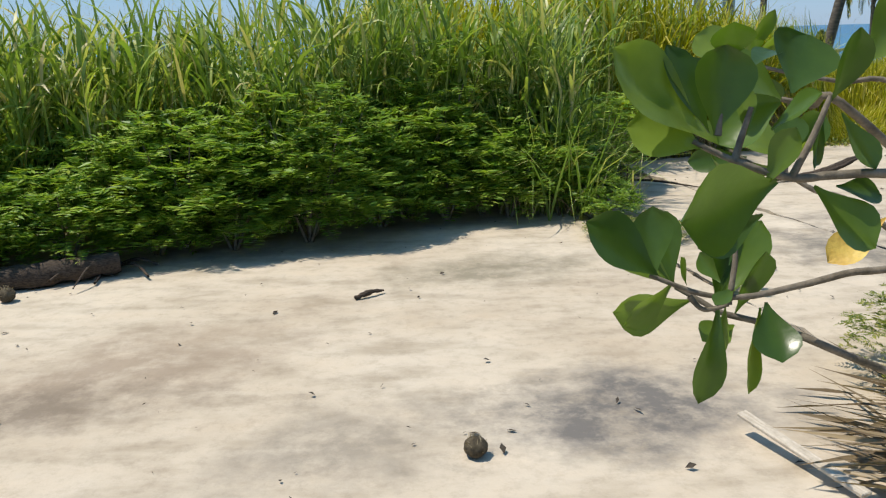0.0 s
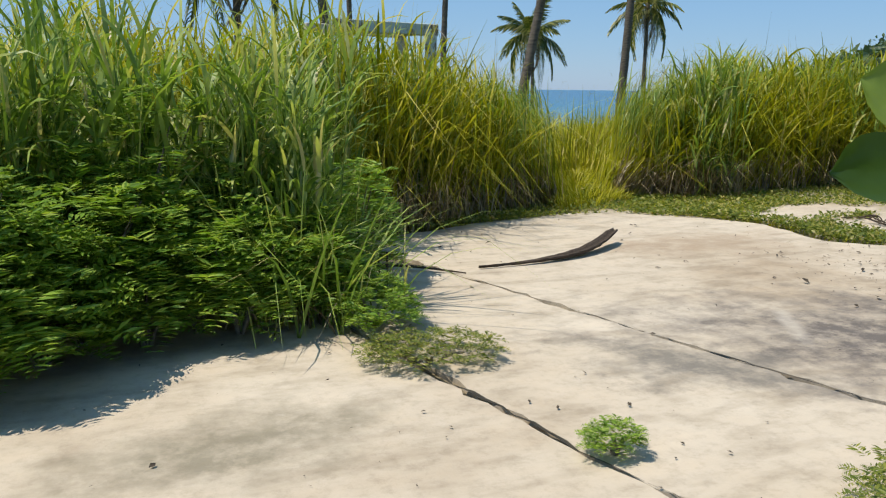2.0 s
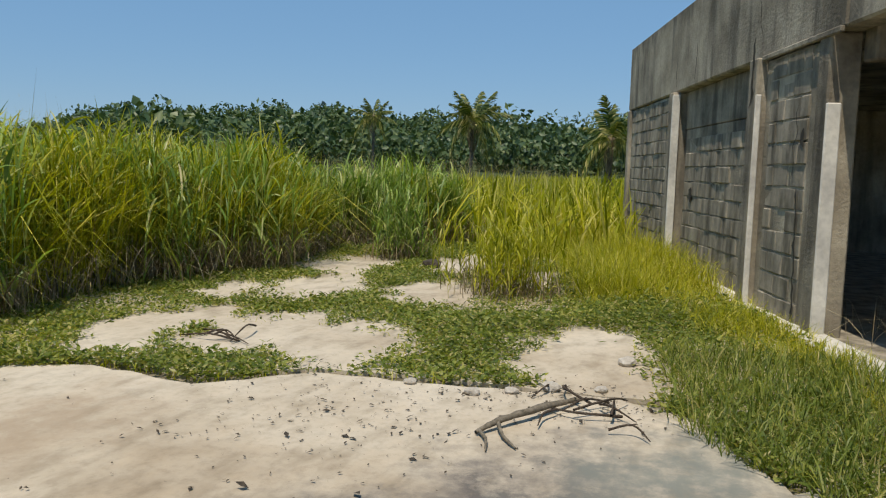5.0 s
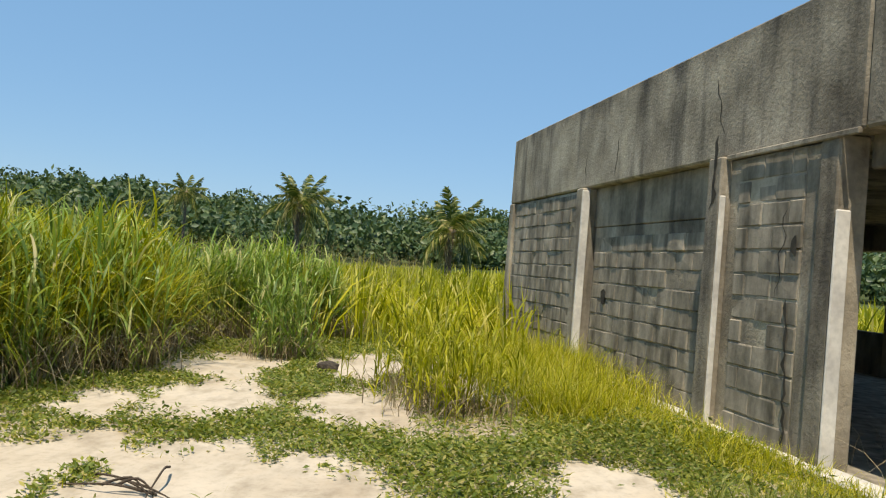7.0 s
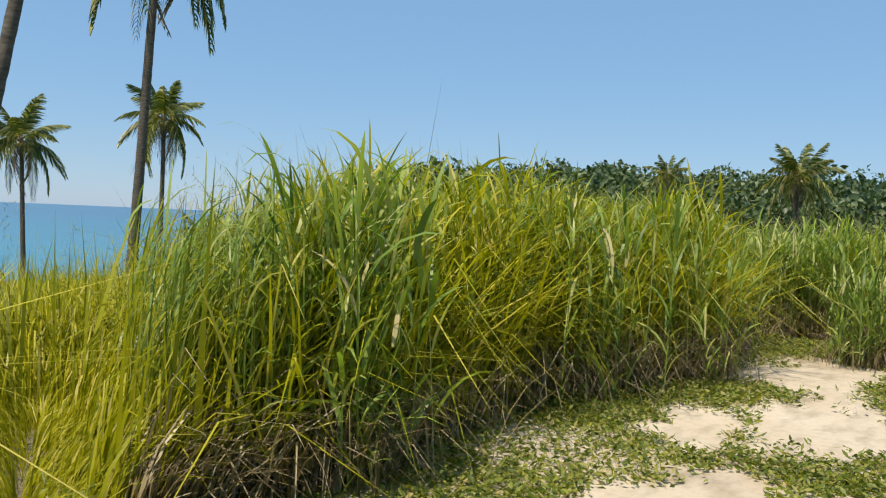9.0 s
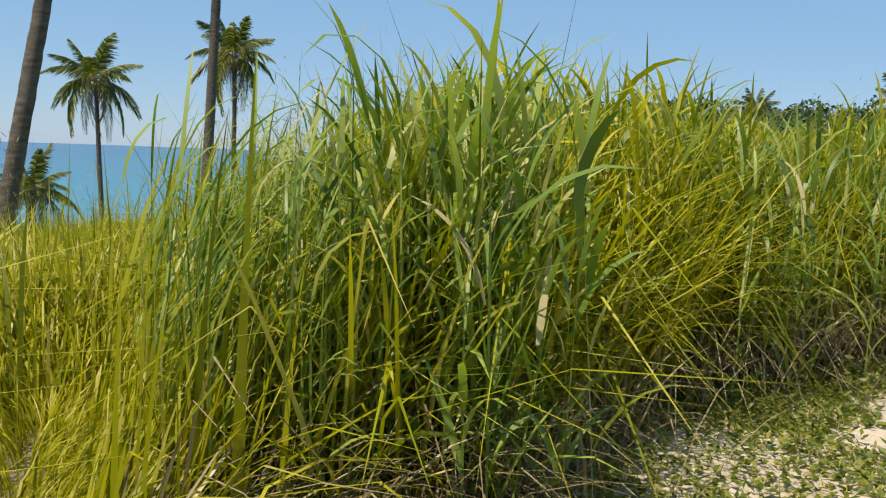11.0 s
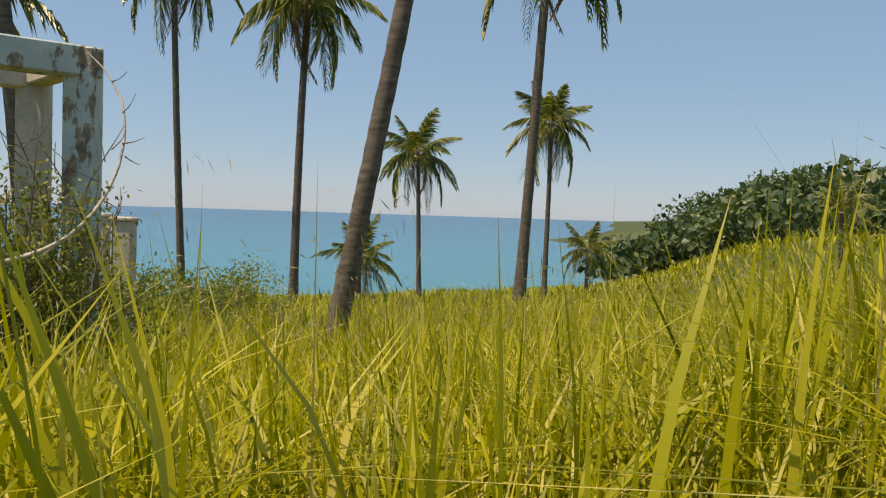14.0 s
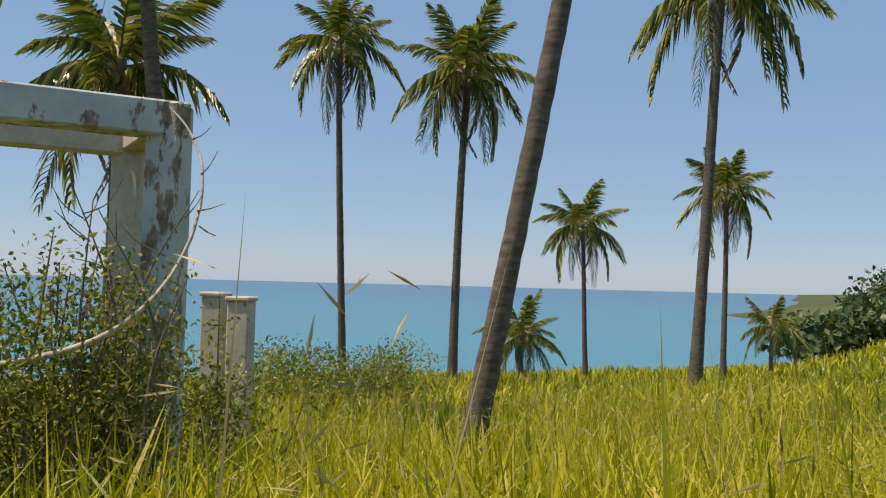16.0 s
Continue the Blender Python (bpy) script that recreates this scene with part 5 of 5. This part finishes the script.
def leafy_bush(name, cx, cy, cz, rx, ry, rz, count, size, label, mat=M_BUSH, twigs=10):
    ob = tagged(new(name), label, "bush")
    clumps = max(8, count // 60)
    cc = rng.normal(0, 0.45, (clumps, 3)) * (rx, ry, rz) + (cx, cy, cz)
    pick = rng.integers(0, clumps, count)
    pos = cc[pick] + rng.normal(0, 0.16, (count, 3)) * (rx, ry, rz)
    v, f = leaf_arrays(pos, rng.normal(0, 1, (count, 3)) + (0, 0, 0.3), rng.normal(0, 1, (count, 3)) + (0, 0, 0.5), rng.uniform(0.6, 1.3, count) * size, rng.uniform(0.35, 0.6, count) * size)
    part("foliage", mesh_from("foliage", v, f, mat), ob)
    g = float(height(np.array([cx]), np.array([cy]))[0]) - 0.1
    for i in range(twigs):
        e = cc[i % clumps] + (0, 0, rng.uniform(0.1, 0.5) * rz)
        part("stem", tube("stem", [(cx + rng.normal(0, 0.15), cy + rng.normal(0, 0.15), g), tuple((e + (cx, cy, g)) / 2 + rng.normal(0, 0.1, 3)), tuple(e)], [0.02, 0.013, 0.004], M_TWIG, 5), ob)
    return ob


BX, BY, BZ = (5.982, 18.958, 1.276)
leafy_bush("brush", BX, BY, 0.85, 0.8, 0.6, 0.8, 7500, 0.05, "dense dark green brush at the foot of the frame", twigs=22)
BX, BY, BZ = (6.481, 19.229, 1.124)
leafy_bush("brush", BX, BY, 0.72, 0.5, 0.5, 0.75, 4500, 0.045, "dry olive brush tangled round a post", M_WEED, twigs=26)
BX, BY, BZ = (7.17, 21.336, 0.77)
leafy_bush("brush", BX, BY, 0.25, 0.6, 0.5, 0.65, 2400, 0.06, "dry olive brush round low piers", M_WEED, twigs=20)
BX, BY, BZ = (5.094, 18.814, 1.271)
leafy_bush("brush", BX, BY, 0.7, 0.9, 0.7, 0.8, 2600, 0.08, "dense green brush under the concrete beam")
for bearing, dd, w in ((6.0, 20, 2.0), (9.9, 22, 2.2), (13.5, 24, 1.6)):
    BX, BY = 6.8 + dd * math.sin(radians(bearing)), 13.46 + dd * math.cos(radians(bearing))
    leafy_bush("thicket", BX, BY, float(height(np.array([BX]), np.array([BY]))[0]) + 0.9, w, w, 1.0, 6000, 0.11, "olive coastal thicket in front of the sea", M_WEED, 4)
arch = tagged(new("bare_branch"), "long bare arching branch leaning out of the brush", "branch")
part("limb", tube("limb", [(5.671, 18.647, 0.991), (6.1, 18.616, 1.078), (6.422, 18.615, 1.217), (6.687, 18.732, 1.482), (6.854, 18.874, 1.855), (6.888, 19.057, 2.234), (6.798, 19.283, 2.515), (6.663, 19.422, 2.691)], [0.022, 0.02, 0.018, 0.014, 0.011, 0.009, 0.008, 0.005], M_PALETWIG, 7, 0.16), arch)
for x_, y_, z_, dx, dz in ((6.86, 18.9, 1.95, 0.17, 0.06), (6.88, 19.03, 2.2, 0.10, 0.16), (6.7, 18.74, 1.52, 0.15, -0.1), (6.82, 19.22, 2.45, 0.12, 0.1), (6.45, 18.62, 1.24, -0.05, 0.22)):
    part("twig", tube("twig", [(x_, y_, z_), (x_ + dx * 0.5, y_, z_ + dz * 0.35), (x_ + dx, y_ + 0.03, z_ + dz)], [0.006, 0.004, 0.002], M_TWIG, 5, 0.2), arch)
part("twig", tube("twig", [(6.877, 18.867, 1.856), (6.923, 18.854, 1.822), (6.981, 18.837, 1.795)], [0.006, 0.005, 0.003], M_TWIG, 5), arch)
for i in range(16):
    k = (i + 0.5) / 16
    p = Vector(FA).lerp(Vector(FB), k) + Vector((rng.normal(0.1, 0.1), -0.7 + rng.normal(0, 0.25), 0))
    ob = tagged(new("dead_sapling"), "thin leafless grey sapling rising from brush", "sapling", "dead saplings in the brush")
    top, bow = rng.uniform(1.45, 2.1), rng.normal(0, 0.22)
    part("stem", tube("stem", [(p.x, p.y, -0.1), (p.x + bow * 0.2, p.y, top * 0.6), (p.x + bow, p.y, top)], [0.012, 0.009, 0.003], M_TWIG, 5, 0.2), ob)
    for j in range(4):
        z, dx = top * rng.uniform(0.62, 0.92), rng.normal(0, 0.17)
        px_ = p.x + bow * ((z / top) ** 2.2)
        part("twig", tube("twig", [(px_, p.y, z), (px_ + dx * 0.6, p.y + rng.normal(0, 0.05), z + 0.08), (px_ + dx, p.y + rng.normal(0, 0.08), z + rng.uniform(0.1, 0.28))], [0.005, 0.004, 0.002], M_TWIG, 5, 0.2), ob)


# ---- wooded hills ----
def woods():
    m = 6800
    a, r = np.radians(rng.uniform(38, 122, m)), np.sqrt(rng.uniform(105 ** 2, 370 ** 2, m))
    x, y = r * np.sin(a), r * np.cos(a)
    ok = (height(x, y) > np.where(a < radians(58), -14.0, 1.0)) & ((a < radians(58)) | (r > 150))
    x, y = x[ok], y[ok]
    m, k = len(x), 95
    rad = 0.9 + rng.gamma(2.0, 0.7, m)
    th, ph = rng.uniform(0, 6.283, (m, k)), np.arccos(rng.uniform(-0.15, 1, (m, k)))
    rr = rad[:, None] * rng.uniform(0.75, 1.0, (m, k))
    n3 = np.stack([np.sin(ph) * np.cos(th), np.sin(ph) * np.sin(th), np.cos(ph)], -1)
    pos = np.stack([x, y, height(x, y) + rad * rng.uniform(0.4, 0.95, m)], -1)[:, None, :] + n3 * rr[..., None]
    n3, pos = n3.reshape(-1, 3), pos.reshape(-1, 3)
    d = rng.normal(0, 1, pos.shape)
    return leaf_arrays(pos, d, n3 + rng.normal(0, 0.4, pos.shape), rng.uniform(0.5, 1.1, len(pos)) * np.repeat(rad, k) ** 0.3, rng.uniform(0.4, 0.8, len(pos)) * np.repeat(rad, k) ** 0.3)


stuff("far_woods", [woods()], M_WOODS, "dark green wooded hillside beyond the meadow", "woods")

# ---- block courses of the ruin's infill ----
BLOCKS = []
for i in range(4):
    bm = bmesh.new()
    box(bm, 0, 0, 0, 0.47, 0.10, 0.235, 0.012)
    for v in bm.verts:
        v.co += Vector(rng.normal(0, 0.004, 3))
    BLOCKS.append(bm_mesh("block", bm, M_BLOCK))
HALF = []
for i in range(2):
    bm = bmesh.new()
    box(bm, 0, 0, 0, 0.225, 0.10, 0.235, 0.012)
    HALF.append(bm_mesh("block", bm, M_BLOCK))


def block_bay(u0, u1, z1, v):
    """Courses of concrete block, set in mortar, between two columns."""
    wall_box("mortar", (u0, v - 0.12, -0.1, u1, v - 0.012, z1), M_WALL, ruin, "grey mortar bed", 0.004)
    row = 0
    z = 0.0
    while z + 0.235 <= z1:
        u = u0 + 0.006
        first = row % 2
        while u + 0.2 <= u1:
            half = first or u + 0.47 > u1
            me = HALF[row % 2] if half else BLOCKS[int(rng.integers(0, 4))]
            if rng.random() > 0.02:
                ob = part("block", me, ruin)
                ob.matrix_world = WM @ pose(u, v - 0.10 + rng.normal(0, 0.006), z, 0, 0, rng.normal(0, 0.3))
            u += 0.235 if half else 0.482
            first = False
        z += 0.25
        row += 1


block_bay(0.803, 2.197, 3.0, -0.02)
block_bay(2.503, 6.655, 2.39, -0.17)
block_bay(7.003, 11.165, 3.03, -0.03)
